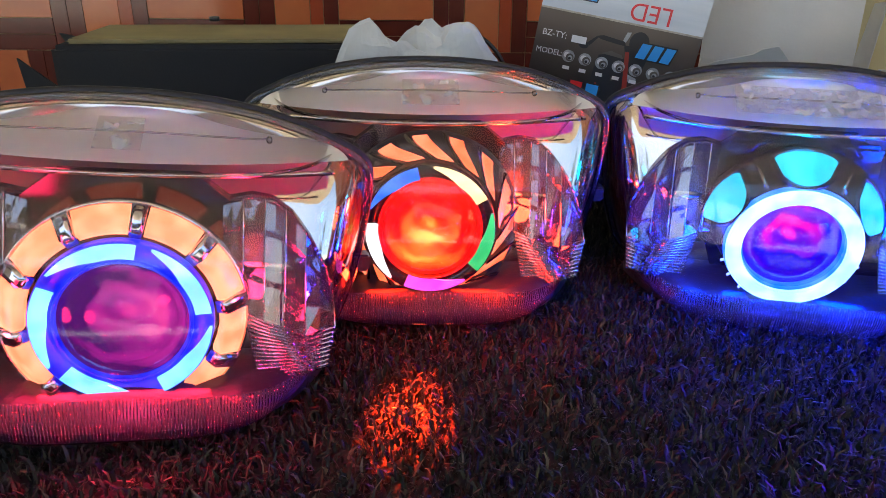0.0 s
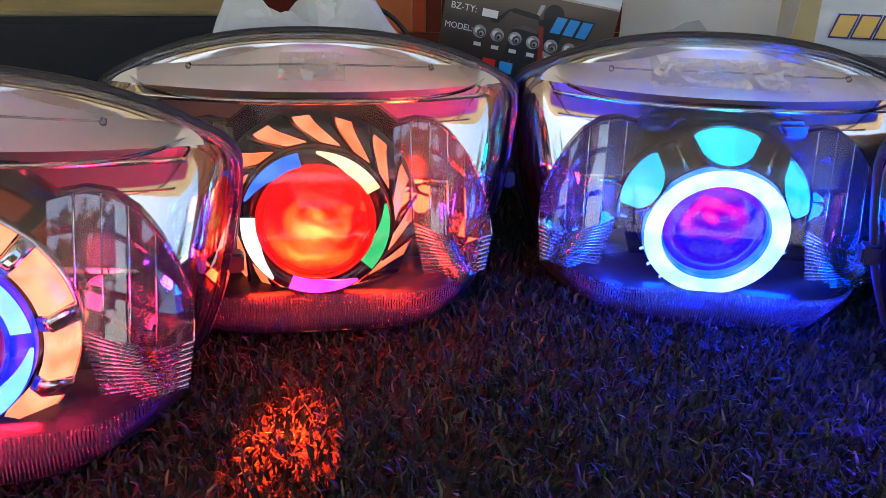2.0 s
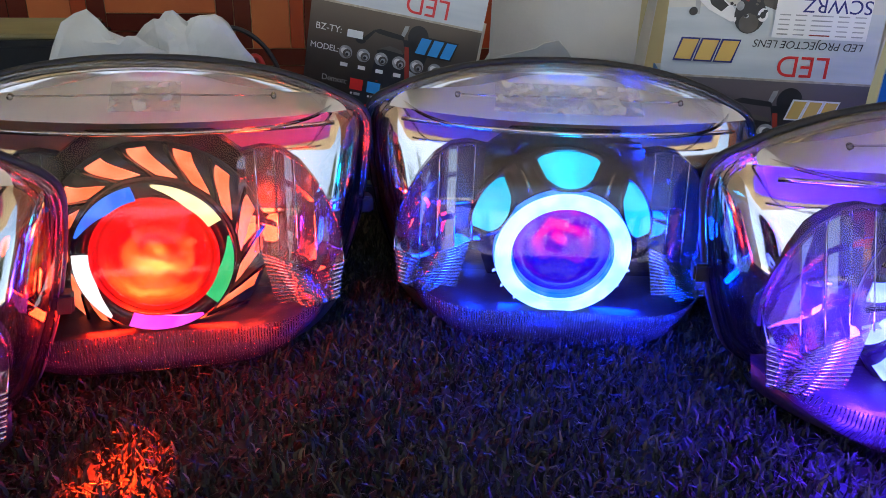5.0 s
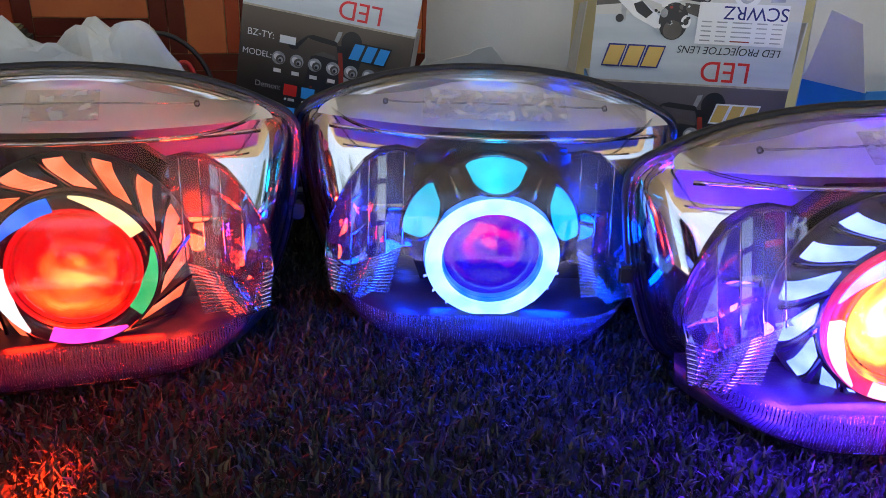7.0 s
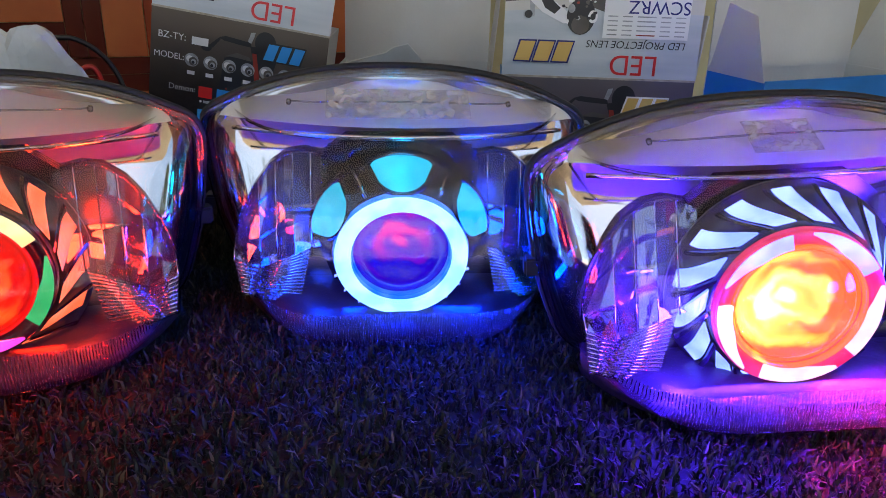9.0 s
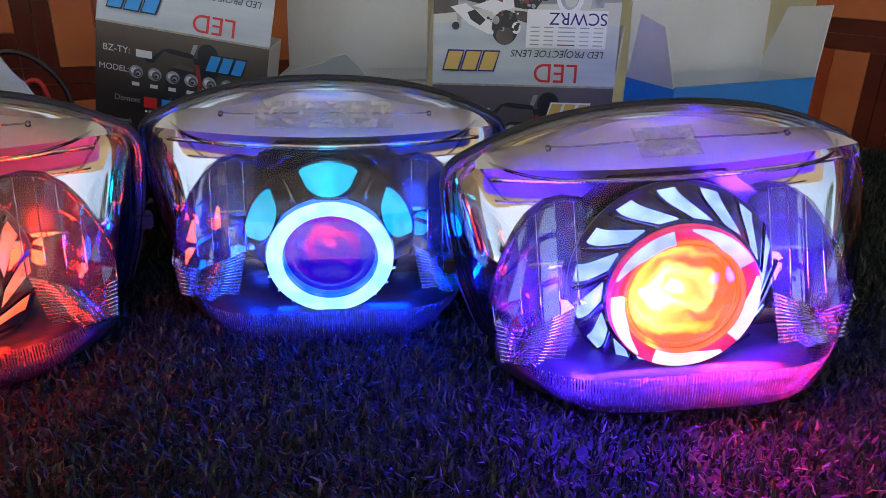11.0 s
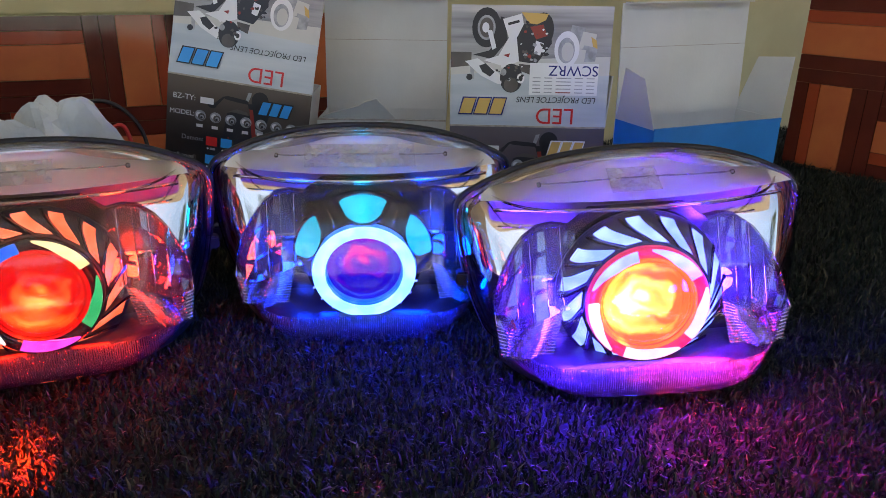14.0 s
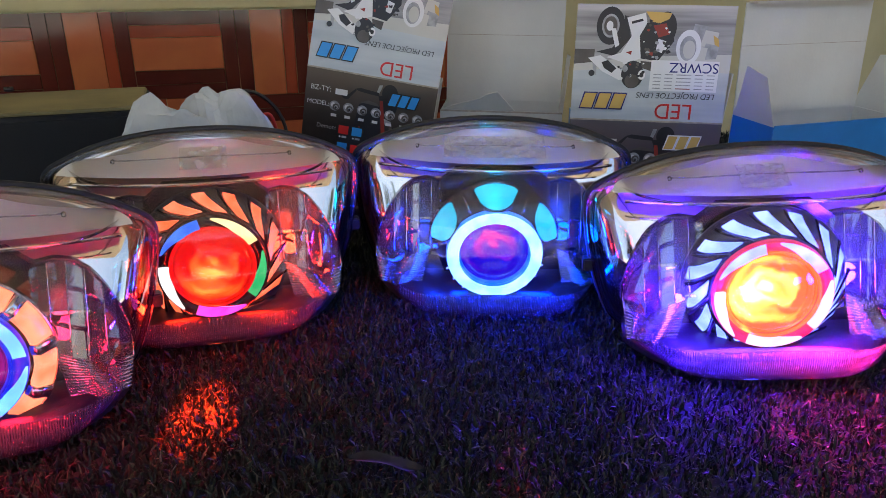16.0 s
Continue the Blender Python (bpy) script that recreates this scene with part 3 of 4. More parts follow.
    part("lower_tray", loft([[(x, -0.030, 0.020) for x in xs], [(x, -0.80 * deep(x), 0.018) for x in xs], [(x, -0.95 * deep(x), 0.008) for x in xs], [(x, -deep(x), 0.0015) for x in xs], [(x, -0.020, 0.0005) for x in xs]]), TRAY, lamp, "smoked dark lower tray")
    for k in range(-60, 61):
        x = k * 0.00165
        zs = (0.031 - 6e-5 * abs(k), 0.018, 0.004)
        part("flute", tube([(x, -lens_front(x, z, 0) + 0.001, z) for z in zs], 0.00042, 4), RIBBED, lamp).visible_shadow = False
    for side in (-1, 1):
        fan(lamp, side)
    for x in (-0.075, 0.075):
        z = 0.1505
        y = -lens_front(x, z, 0.86) - 0.001
        part("nub", tube([(x, y, z), (x, y - 0.003, z - 0.001)], 0.0017, 8), FLUTED, lamp)
    if style == "segments":
        tape, glue = (-0.016, 0.008), 0.6
    elif style == "turbine_red":
        tape, glue = (-0.020, 0.020), 0.0
    elif style == "angel":
        tape, glue = (-0.050, 0.047), 1.0
    else:
        tape, glue = (-0.022, 0.016), 0.8
    xs = np.linspace(tape[0], tape[1], 14)
    rows = []
    for z in np.linspace(0.1455, 0.1575, 6):
        rows.append([(x, -lens_front(x, z, min(0.995, math.hypot(x / 0.139, (z - CZ) / 0.0862))) - 0.0012, z) for x in xs])
    v, f, _ = loft(rows)
    part("tape", facing((v, f, True)), FROST if glue > 0.7 else TAPE, lamp, "crinkled clear tape").visible_shadow = False

    # projector, pointing forward
    proj = new("projector")
    proj.parent = lamp
    hub_z, tilt = {"segments": (0.0572, 1), "turbine_red": (0.0630, 6), "angel": (0.0576, -2), "turbine_blue": (0.0630, 0)}[style]
    proj.matrix_basis = pose(0, -0.081, hub_z, -tilt, 0, 0) @ Matrix.Scale(1.015, 4)
    tagged(proj, "lit LED projector unit")
    part("barrel", ring_arc([(0.0365, 0.006), (0.046, 0.006), (0.050, 0.040), (0.035, 0.040)], 0, 360, 40), BLACK, proj)
    R = 0.0458
    if style == "angel":
        ring_ = part("light_ring", ring_arc([(0.0335, 0.001), (0.0345, -0.003), (0.037, -0.0045), (0.0425, -0.0045), (0.045, -0.003), (0.046, 0.002), (0.044, 0.006), (0.035, 0.006)], 0, 360, 72), RINGBASE, proj, "glowing blue light ring")
        part("ring_core", ring_arc([(0.0340, -0.003), (0.0352, -0.0056), (0.0437, -0.0056), (0.0450, -0.0032)], 0, 360, 72), RINGLIGHT, ring_, "ice-white core of the ring")
        lens = part("lens", facing(lens_cap(0.0335, 0.013, 0.0035)), LENS_CLEAR, proj, "dark blue lens with a magenta glow")
        part("lit_bowl", lens_cap(0.0332, -0.010, 0.0050), LENS_BLUE, lens)
        lens.visible_shadow = False
        part("inner_ring", ring_arc([(0.0326, 0.002), (0.0335, 0.001), (0.0338, 0.008), (0.0326, 0.008)], 0, 360, 60), BLUE, proj)
        for a in range(200, 345, 16):
            part("pin", blade(0.0455, 0.0485, a, a + 1, 0.0, 0.001, 0.7, 0.5), ICE, proj)
        cone = []
        for r, y in ((0.0450, -0.0775), (0.0520, -0.0695), (0.0600, -0.0605), (0.0640, -0.0580), (0.0640, -0.0460)):
            cone.append([(r * math.cos(q), y, 0.0595 + r * math.sin(q)) for q in np.linspace(radians(-12), radians(192), 46)])
        part("petal_shroud", loft(cone), SMOKE, lamp, "smoked chrome shroud")
        for a in (90, 153, 27):
            petal(lamp, a, 20, TEAL)
            for d in (-31.5, 31.5):
                if 30 < a + d < 150:
                    q = radians(a + d)
                    part("shroud_rib", tube([(r * math.cos(q), y - 0.001, 0.0595 + r * math.sin(q)) for r, y in ((0.0465, -0.077), (0.053, -0.070), (0.063, -0.0595))], 0.0016, 6), CHROME, lamp)
        for s in (-1, 1):
            part("chrome_arm", tube([(s * 0.025, -0.054, 0.124), (s * 0.030, -0.056, 0.126), (s * 0.036, -0.056, 0.118)], 0.0028, 8), SMOKE, lamp, "dark chrome arm")
            part("chrome_block", box(min(s * 0.032, s * 0.052), max(s * 0.032, s * 0.052), -0.054, -0.044, 0.112, 0.126, 0.003), SMOKE, lamp)
        return lamp
    lens_mat, lens_r = {"segments": (LENS_PURPLE, 0.0335), "turbine_red": (LENS_RED, 0.0350), "turbine_blue": (LENS_AMBER, 0.0355)}[style]
    words = {"segments": "clear purple-tinted lens", "turbine_red": "lens glowing red", "turbine_blue": "lens glowing amber yellow"}[style]
    lens = part("lens", facing(lens_cap(lens_r, 0.016, 0.003)), LENS_CLEAR, proj, words)
    lens.visible_shadow = False
    part("lit_bowl", lens_cap(lens_r - 0.0004, -0.010, 0.0045), lens_mat, lens)
    for k, rr in enumerate((0.93, 0.80)):
        part("lens_step", facing(ring_arc([(lens_r * rr - 0.0006, 0.0052 + 0.003 * k), (lens_r * rr, 0.0044 + 0.003 * k), (lens_r * rr + 0.0006, 0.0052 + 0.003 * k)], 0, 360, 48)), LENS_CLEAR, lens).visible_shadow = False
    # lens and strip glow on rims and lit rings is given as emission
    part("lens_rim", ring_arc([(lens_r - 0.0006, 0.003), (lens_r + 0.0008, -0.001), (lens_r + 0.002, 0.003)], 0, 360, 56), {"segments": DEEPBLUE, "turbine_red": LENS_RED, "turbine_blue": LENS_AMBER}[style], proj)
    part("blade_ring", ring_arc([(lens_r, 0.003), (R - 0.0006, -0.0005), (R, 0.0), (R + 0.0004, 0.006), (lens_r, 0.008)], 0, 360, 64), {"segments": DEEPBLUE, "turbine_red": GLOSS_BLACK, "turbine_blue": PINKGLOW}[style], proj, "blade ring round the lens")
    if style == "segments":
        for k in range(5):
            part("light_strip", crescent(80 - 72 * k, 142 - 72 * k, R - 0.0088, R - 0.0004, -0.0012), SKYBLUE, proj, "curved sky-blue light strip")
    else:
        cols = (BLUE, YELLOW, GREEN, MAGENTA, WHITE) if style == "turbine_red" else (ICE, ICE, ROSE, ROSE, WHITE)
        names = ("blue", "yellow", "green", "magenta", "white") if style == "turbine_red" else ("ice-white", "ice-white", "rose", "rose", "warm white")
        for k in range(5):
            a = 102 - 72 * k
            part("light_strip", crescent(a, a + 58, R - 0.0090, R - 0.0004, -0.0012), cols[k], proj, names[k] + " curved light strip")
    if style == "segments":
        # broad glowing panels round the lens with grey bridges between them
        for k in range(10):
            a0 = -58 + 36 * k
            if 200 < a0 < 300:
                continue
            part("light_panel", ring_arc([(0.0485, 0.004), (0.0530, 0.0015), (0.0625, 0.011), (0.0625, 0.016), (0.0485, 0.012)], a0, a0 + 27, 8), PEACH, proj, "glowing peach light panel")
            part("bridge", ring_arc([(0.0475, 0.0025), (0.0535, -0.001), (0.0640, 0.009), (0.0640, 0.018), (0.0475, 0.014)], a0 + 28, a0 + 35, 3), FAN, proj, "chromed bridge")
        part("panel_edge", ring_arc([(0.0628, 0.011), (0.0642, 0.0105), (0.0645, 0.016), (0.0628, 0.016)], -60, 236, 60), CHROME, proj)
    else:
        glow = ORANGE if style == "turbine_red" else ICE
        word = "glowing orange turbine vane" if style == "turbine_red" else "glowing ice-white turbine vane"
        for k in range(15):
            a = 24 * k + 6
            vane = part("vane", blade(0.0490, 0.0625 if style == "turbine_red" else 0.0630, a, a + 19, 0.007, 0.022, 6.8, 4.8, 0.8), glow, proj, word)
            part("vane_edge", blade(0.0485, 0.0650, a + 9.4, a + 28, 0.004, 0.020, 1.4, 1.1, 0.7), SMOKE, vane)
        part("shroud_back", ring_arc([(0.046, 0.012), (0.0655, 0.028), (0.0655, 0.031), (0.046, 0.030)], 0, 360, 60), TRAY, proj, "dark chrome shroud")
    return lamp


def lamp_pose(x, y, z, yaw, lean_back, right_up):
    return pose(x, y, z, 0, 0, yaw) @ pose(0, 0, 0, -lean_back) @ pose(0, 0, 0, 0, -right_up, 0)


POSES = {
    "segments": lamp_pose(-0.1628, 0.4108, 0.004, 12.1, 1.4, -6.0),
    "turbine_red": lamp_pose(0.0224, 0.5481, 0.004, 1.4, -1.5, -0.9),
    "angel": lamp_pose(0.3047, 0.5443, 0.003, -14.1, -5.0, -0.4),
    "turbine_blue": lamp_pose(0.4932, 0.3623, 0.006, -19.9, 1.1, 4.6),
}
LABELS = {
    "segments": "clear headlamp with peach light panels and purple lens on turf",
    "turbine_red": "clear headlamp glowing red with orange turbine vanes on turf",
    "angel": "clear headlamp with an ice-blue light ring and petals on turf",
    "turbine_blue": "clear headlamp with ice-white vanes and amber lens on turf",
}
for style in POSES:
    headlamp(POSES[style], style, LABELS[style])


def beam(style, color, power, aim, angle, size=0.01, off=(0, -0.098, 0.0655), blend=0.7):
    """The light that a projector throws on the turf before it."""
    d = bpy.data.lights.new("projector_beam", "SPOT")
    d.energy, d.color, d.spot_size, d.spot_blend, d.shadow_soft_size = power, color, radians(angle), blend, size
    ob = new("projector_beam", d)
    eye = POSES[style] @ Vector(off)
    ob.matrix_basis = look(eye, aim)


beam("turbine_red", (1.0, 0.025, 0.004), 52.0, (0.014, 0.366, 0), 25, blend=1.0)
beam("segments", (1.0, 0.03, 0.20), 0.2, (-0.12, 0.22, 0), 110)
beam("angel", (0.005, 0.02, 1.0), 0.4, (0.25, 0.32, 0), 130)
beam("angel", (1.0, 0.02, 0.03), 4.0, (0.223, 0.228, 0), 12)
beam("turbine_blue", (1.0, 0.03, 0.03), 1.3, (0.52, 0.18, 0), 120)
beam("turbine_blue", (0.02, 0.01, 1.0), 0.3, (0.37, 0.25, 0), 125)


def glow(style, color, power, at):
    """An added point light inside a headlamp, flooding its parts with the LED colour."""
    d = bpy.data.lights.new("fill_point", "POINT")
    d.energy, d.color, d.shadow_soft_size = power, color, 0.010
    new("fill_point", d).location = POSES[style] @ Vector(at)


def strip_glow(style, color, power, x=0.0, width=0.09):
    """An added strip of light low inside a headlamp, lighting its fluted foot and the turf before it."""
    d = bpy.data.lights.new("fill_strip", "AREA")
    d.shape, d.size, d.size_y = "RECTANGLE", width, 0.010
    d.energy, d.color = power, color
    new("fill_strip", d).matrix_basis = POSES[style] @ look((x, -0.083, 0.0235), (x, -0.2, -0.010))


strip_glow("turbine_red", (1.0, 0.012, 0.003), 0.16)
strip_glow("segments", (1.0, 0.010, 0.03), 0.13)
strip_glow("angel", (0.0, 0.012, 1.0), 0.5, 0.01, 0.10)
strip_glow("turbine_blue", (0.05, 0.01, 1.0), 0.36, -0.02, 0.10)
strip_glow("turbine_blue", (1.0, 0.01, 0.10), 0.20, 0.045, 0.05)
# Added side fills, in front of the fans where no LED sits.
for at in ((-0.068, -0.086, 0.055), (0.068, -0.086, 0.078)):
    glow("turbine_blue", (0.05, 0.01, 1.0), 0.8, at)
    glow("angel", (0.0, 0.03, 1.0), 0.16, at)
    glow("turbine_red", (1.0, 0.03, 0.01), 0.14, at)
    glow("segments", (1.0, 0.02, 0.10), 0.04, at)
glow("angel", (0.0, 0.35, 0.8), 0.04, (0.0, -0.080, 0.128))



# ---- boxes ----
def sheet(x0, x1, z0, z1, t=0.0012):
    return box(x0, x1, -t / 2, t / 2, z0, z1)


def words(name, text, x, z, size, mat, parent, upside=False, slant=0.0, y=-0.0012):
    c = bpy.data.curves.new(name, "FONT")
    c.body, c.size, c.shear, c.extrude = text, size, slant, 0.0001
    c.align_x, c.align_y = "LEFT", "BOTTOM"
    c.materials.append(mat)
    tmp = bpy.data.objects.new(name, c)
    scene.collection.objects.link(tmp)
    me = bpy.data.meshes.new_from_object(tmp.evaluated_get(bpy.context.evaluated_depsgraph_get()))
    bpy.data.objects.remove(tmp)
    ob = new(name, me)
    ob.parent = parent
    ob.matrix_basis = pose(x, y, z, 90, 0, 0) @ pose(0, 0, 0, 0, 0, 180 if upside else 0)
    return ob


def disc(cx, cz, r, y=-0.0011, inner=0.0, squash=1.0, n=24):
    if inner:
        v = [(cx + q * math.cos(a), y, cz + q * squash * math.sin(a)) for q in (r, inner) for a in [2 * math.pi * k / n for k in range(n)]]
        return v, [(k, n + k, n + (k + 1) % n, (k + 1) % n) for k in range(n)]
    return [(cx + r * math.cos(a), y, cz + r * squash * math.sin(a)) for a in [2 * math.pi * k / n for k in range(n)]], [tuple(range(n))]


def poly(pts, y=-0.0011):
    return [(x, y, z) for x, z in pts], [tuple(range(len(pts)))]


def bar(x0, x1, z0, z1, y=-0.0011):
    return poly([(x0, z0), (x1, z0), (x1, z1), (x0, z1)], y)


def logo(parent, x, z, w, h, fill, edge):
    """A slanted three-stroke mark in place of a brand name."""
    s = h * 0.30
    for k in range(3):
        a, e = x + k * w * 0.345, 0.0013
        part("logo_edge", poly([(a - e, z - e), (a + w * 0.27 + e, z - e), (a + w * 0.27 + s + e, z + h + e), (a + s - e, z + h + e)], -0.0024), edge, parent)
        part("logo_stroke", poly([(a, z), (a + w * 0.27, z), (a + w * 0.27 + s, z + h), (a + s, z + h)], -0.0028), fill, parent)


def dark_front(panel, W, H, gold=False):
    """The printed front: a dark motorcycle with projector pictures, caption bars and words. (0, 0) is the top left corner."""
    P = lambda pts, mat, y=-0.0011, nm="print": part(nm, poly([(x * W, -z * H) for x, z in pts][::-1], y), mat, panel)
    D = lambda x, z, r, mat, y, squash=1.0, inner=0.0: part("print", disc(x * W, -z * H, r * W, y, inner * W, squash), mat, panel)
    P([(0.30, 0.50), (0.40, 0.44), (0.42, 0.25), (0.49, 0.22), (0.58, 0.24), (0.60, 0.42), (0.80, 0.40), (0.98, 0.44), (0.96, 0.62), (0.84, 0.85), (0.70, 0.98), (0.42, 1.0), (0.28, 0.70)], INK_DARK, -0.0009)
    P([(0.38, 0.125), (0.42, 0.110), (0.50, 0.118), (0.56, 0.125), (0.57, 0.155), (0.49, 0.150), (0.41, 0.140)], INK_DARK, -0.0012)
    P([(0.33, 0.185), (0.38, 0.128), (0.395, 0.132), (0.35, 0.20)], INK_DARK, -0.0012)
    D(0.315, 0.205, 0.030, INK_DARK, -0.0010, 0.7)
    D(0.645, 0.115, 0.060, INK_DARK, -0.0010, 1.1)
    P([(0.545, 0.12), (0.560, 0.06), (0.585, 0.055), (0.580, 0.085), (0.565, 0.13)], INK_SILVER, -0.0013)
    P([(0.56, 0.15), (0.64, 0.14), (0.72, 0.20), (0.70, 0.30), (0.60, 0.30)], INK_DARK, -0.0010)
    P([(0.575, 0.19), (0.600, 0.19), (0.645, 0.47), (0.615, 0.48)], INK_BRICK, -0.0016)
    P([(0.43, 0.235), (0.49, 0.205), (0.56, 0.22), (0.575, 0.245), (0.50, 0.238)], INK_MID, -0.0013)
    P([(0.62, 0.34), (0.68, 0.36), (0.69, 0.40), (0.63, 0.39)], INK_SILVER, -0.0013)
    rng = random.Random(8)
    for k in range(46):
        cx, cz, r = rng.uniform(0.40, 0.90), rng.uniform(0.36, 0.92), rng.uniform(0.006, 0.020)
        P([(cx + r * rng.uniform(0.5, 1.3) * math.cos(a), cz + r * rng.uniform(0.5, 1.5) * math.sin(a)) for a in (5.0, 3.7, 2.4, 1.2, 0)][::-1], (INK_MID, INK_DARK, INK_MID, INK_MID, INK_SILVER, INK_BRICK)[rng.randrange(6)], -0.00125 - 0.00001 * k)
    for k in range(7):
        x, z = (0.236 + 0.107 * k), 0.302
        D(x, z, 0.040, INK_SILVER, -0.0017, 0.95)
        D(x - 0.010, z - 0.006, 0.020, INK_WHITE, -0.0018, 0.9)
        D(x + 0.010, z + 0.008, 0.025, INK_MID, -0.0019)
        D(x + 0.013, z + 0.010, 0.015, INK_SILVER, -0.0021)
        D(x + 0.010, z + 0.014, 0.009, INK_DARK, -0.0023)
        part("caption_bar", bar((x - 0.022) * W, (x + 0.022) * W, -(z + 0.095) * H, -(z + 0.070) * H, -0.0024), INK_WHITE, panel)
    for x, z, mat in ((0.285, 0.465, INK_RED), (0.390, 0.465, INK_BLUE), (0.285, 0.620, INK_BLUE), (0.390, 0.625, INK_RED), (0.500, 0.630, INK_SILVER)):
        part("colour_box", bar(x * W, (x + 0.078) * W, -(z + 0.075) * H, -z * H, -0.0018), mat, panel)
        part("caption_bar", bar((x + 0.03) * W, (x + 0.068) * W, -(z + 0.110) * H, -(z + 0.092) * H, -0.0018), INK_SILVER, panel)
        D(x + 0.015, z + 0.101, 0.007, INK_WHITE, -0.0018)
    words("word", "BZ-TY:", 0.04 * W, -0.20 * H, 0.0086, INK_WHITE, panel)
    part("caption_bar", bar(0.232 * W, 0.325 * W, -0.200 * H, -0.150 * H, -0.0017), INK_WHITE, panel)
    words("word", "MODEL:", 0.02 * W, -0.325 * H, 0.0078, INK_WHITE, panel)
    words("word", "Demon:", 0.11 * W, -0.525 * H, 0.0076, INK_SILVER, panel)
    words("word", "Small angel:", 0.005 * W, -0.68 * H, 0.0074, INK_SILVER, panel)
    logo(panel, 0.640 * W, -0.215 * H, 0.215 * W, 0.105 * H, INK_GOLD if gold else INK_BLUE, INK_DARK if not gold else INK_WHITE)


def grey_lid(panel, W, H, gold=False, note=False):
    """The printed lid, standing up so that its print is upside down. (0, 0) is its lower left corner."""
    P = lambda pts, mat, y=-0.0011: part("print", poly([(x * W, z * H) for x, z in pts], y), mat, panel)
    D = lambda x, z, r, mat, y, squash=1.33, inner=0.0: part("print", disc(x * W, z * H, r * W, y, inner * W, squash), mat, panel)
    P([(0.0, 0.50), (1.0, 0.58), (1.0, 1.0), (0.0, 1.0)], CARD_SPEED, -0.0007)
    P([(0.0, 0.43), (0.4, 0.47), (1.0, 0.44), (1.0, 0.60), (0.5, 0.57), (0.0, 0.50)], CARD_WHITE, -0.0009)
    P([(0.0, 0.49), (0.13, 0.51), (0.13, 0.62), (0.0, 0.62)], INK_MID, -0.0010)
    # upside-down motorcycle
    D(0.22, 0.82, 0.090, INK_DARK, -0.0013, 1.33, 0.056)
    D(0.22, 0.82, 0.056, INK_SILVER, -0.0012, 1.4, 0.044)
    D(0.22, 0.82, 0.042, INK_MID, -0.0012, 1.4, 0.0)
    D(0.215, 0.82, 0.022, INK_WHITE, -0.0013, 1.4, 0.0)
    D(0.57, 0.81, 0.068, INK_DARK, -0.0012, 1.5, 0.034)
    P([(0.14, 0.60), (0.26, 0.565), (0.355, 0.72), (0.33, 0.90), (0.305, 0.91), (0.29, 0.72), (0.24, 0.635)], INK_DARK, -0.0014)
    P([(0.225, 0.80), (0.255, 0.80), (0.285, 0.66), (0.26, 0.64)], INK_WHITE, -0.00145)
    P([(0.32, 0.89), (0.435, 0.935), (0.45, 0.85), (0.41, 0.74), (0.43, 0.55), (0.34, 0.505), (0.21, 0.555), (0.30, 0.595), (0.36, 0.74)], INK_WHITE, -0.0015)
    P([(0.35, 0.86), (0.42, 0.885), (0.425, 0.865), (0.355, 0.84)], INK_DARK, -0.0016)
    P([(0.33, 0.60), (0.37, 0.615), (0.365, 0.58)], INK_BRICK, -0.0017)
    P([(0.45, 0.85), (0.61, 0.89), (0.63, 0.70), (0.54, 0.53), (0.43, 0.55), (0.41, 0.74)], INK_DARK, -0.00152)
    P([(0.435, 0.945), (0.60, 0.935), (0.585, 0.885), (0.53, 0.85), (0.48, 0.86)], INK_GOLD if gold else INK_SILVER, -0.0016)
    P([(0.49, 0.83), (0.57, 0.85), (0.60, 0.76), (0.53, 0.73)], INK_BRICK, -0.0016)
    P([(0.53, 0.72), (0.58, 0.70), (0.56, 0.60), (0.52, 0.62)], INK_WHITE, -0.0017)
    P([(0.09, 0.545), (0.17, 0.57), (0.30, 0.455), (0.36, 0.375), (0.30, 0.36), (0.19, 0.43)], INK_WHITE, -0.0016)
    P([(0.18, 0.51), (0.22, 0.53), (0.28, 0.46), (0.25, 0.42), (0.20, 0.46)], INK_DARK, -0.0017)
    P([(0.12, 0.52), (0.15, 0.53), (0.15, 0.40), (0.13, 0.40)], INK_SILVER, -0.0015)
    D(0.12, 0.415, 0.020, INK_DARK, -0.0017, 1.0)
    D(0.385, 0.41, 0.072, INK_DARK, -0.0018, 1.25)
    D(0.385, 0.355, 0.046, INK_MID, -0.0019, 1.0)
    D(0.335, 0.46, 0.018, INK_SILVER, -0.0020, 1.2)
    D(0.445, 0.41, 0.024, INK_WHITE, -0.0020, 1.3)
    D(0.445, 0.41, 0.013, INK_DARK, -0.0021, 1.3)
    P([(0.43, 0.53), (0.52, 0.52), (0.51, 0.44), (0.44, 0.47)], INK_MID, -0.0015)
    rng = random.Random(int(W * 1e4))
    for k in range(52):
        low = k % 3 == 0
        cx, cz = (rng.uniform(0.29, 0.47), rng.uniform(0.36, 0.52)) if low else (rng.uniform(0.43, 0.61), rng.uniform(0.55, 0.88))
        r = rng.uniform(0.005, 0.017)
        pts = [(cx + r * rng.uniform(0.5, 1.3) * math.cos(a), cz + r * rng.uniform(0.5, 1.5) * math.sin(a)) for a in (0, 1.2, 2.4, 3.7, 5.0)]
        P(pts, (INK_DARK, INK_DARK, INK_SILVER, INK_MID, INK_WHITE, INK_MID, INK_BRICK)[rng.randrange(7)], -0.0021 - 0.00001 * k)
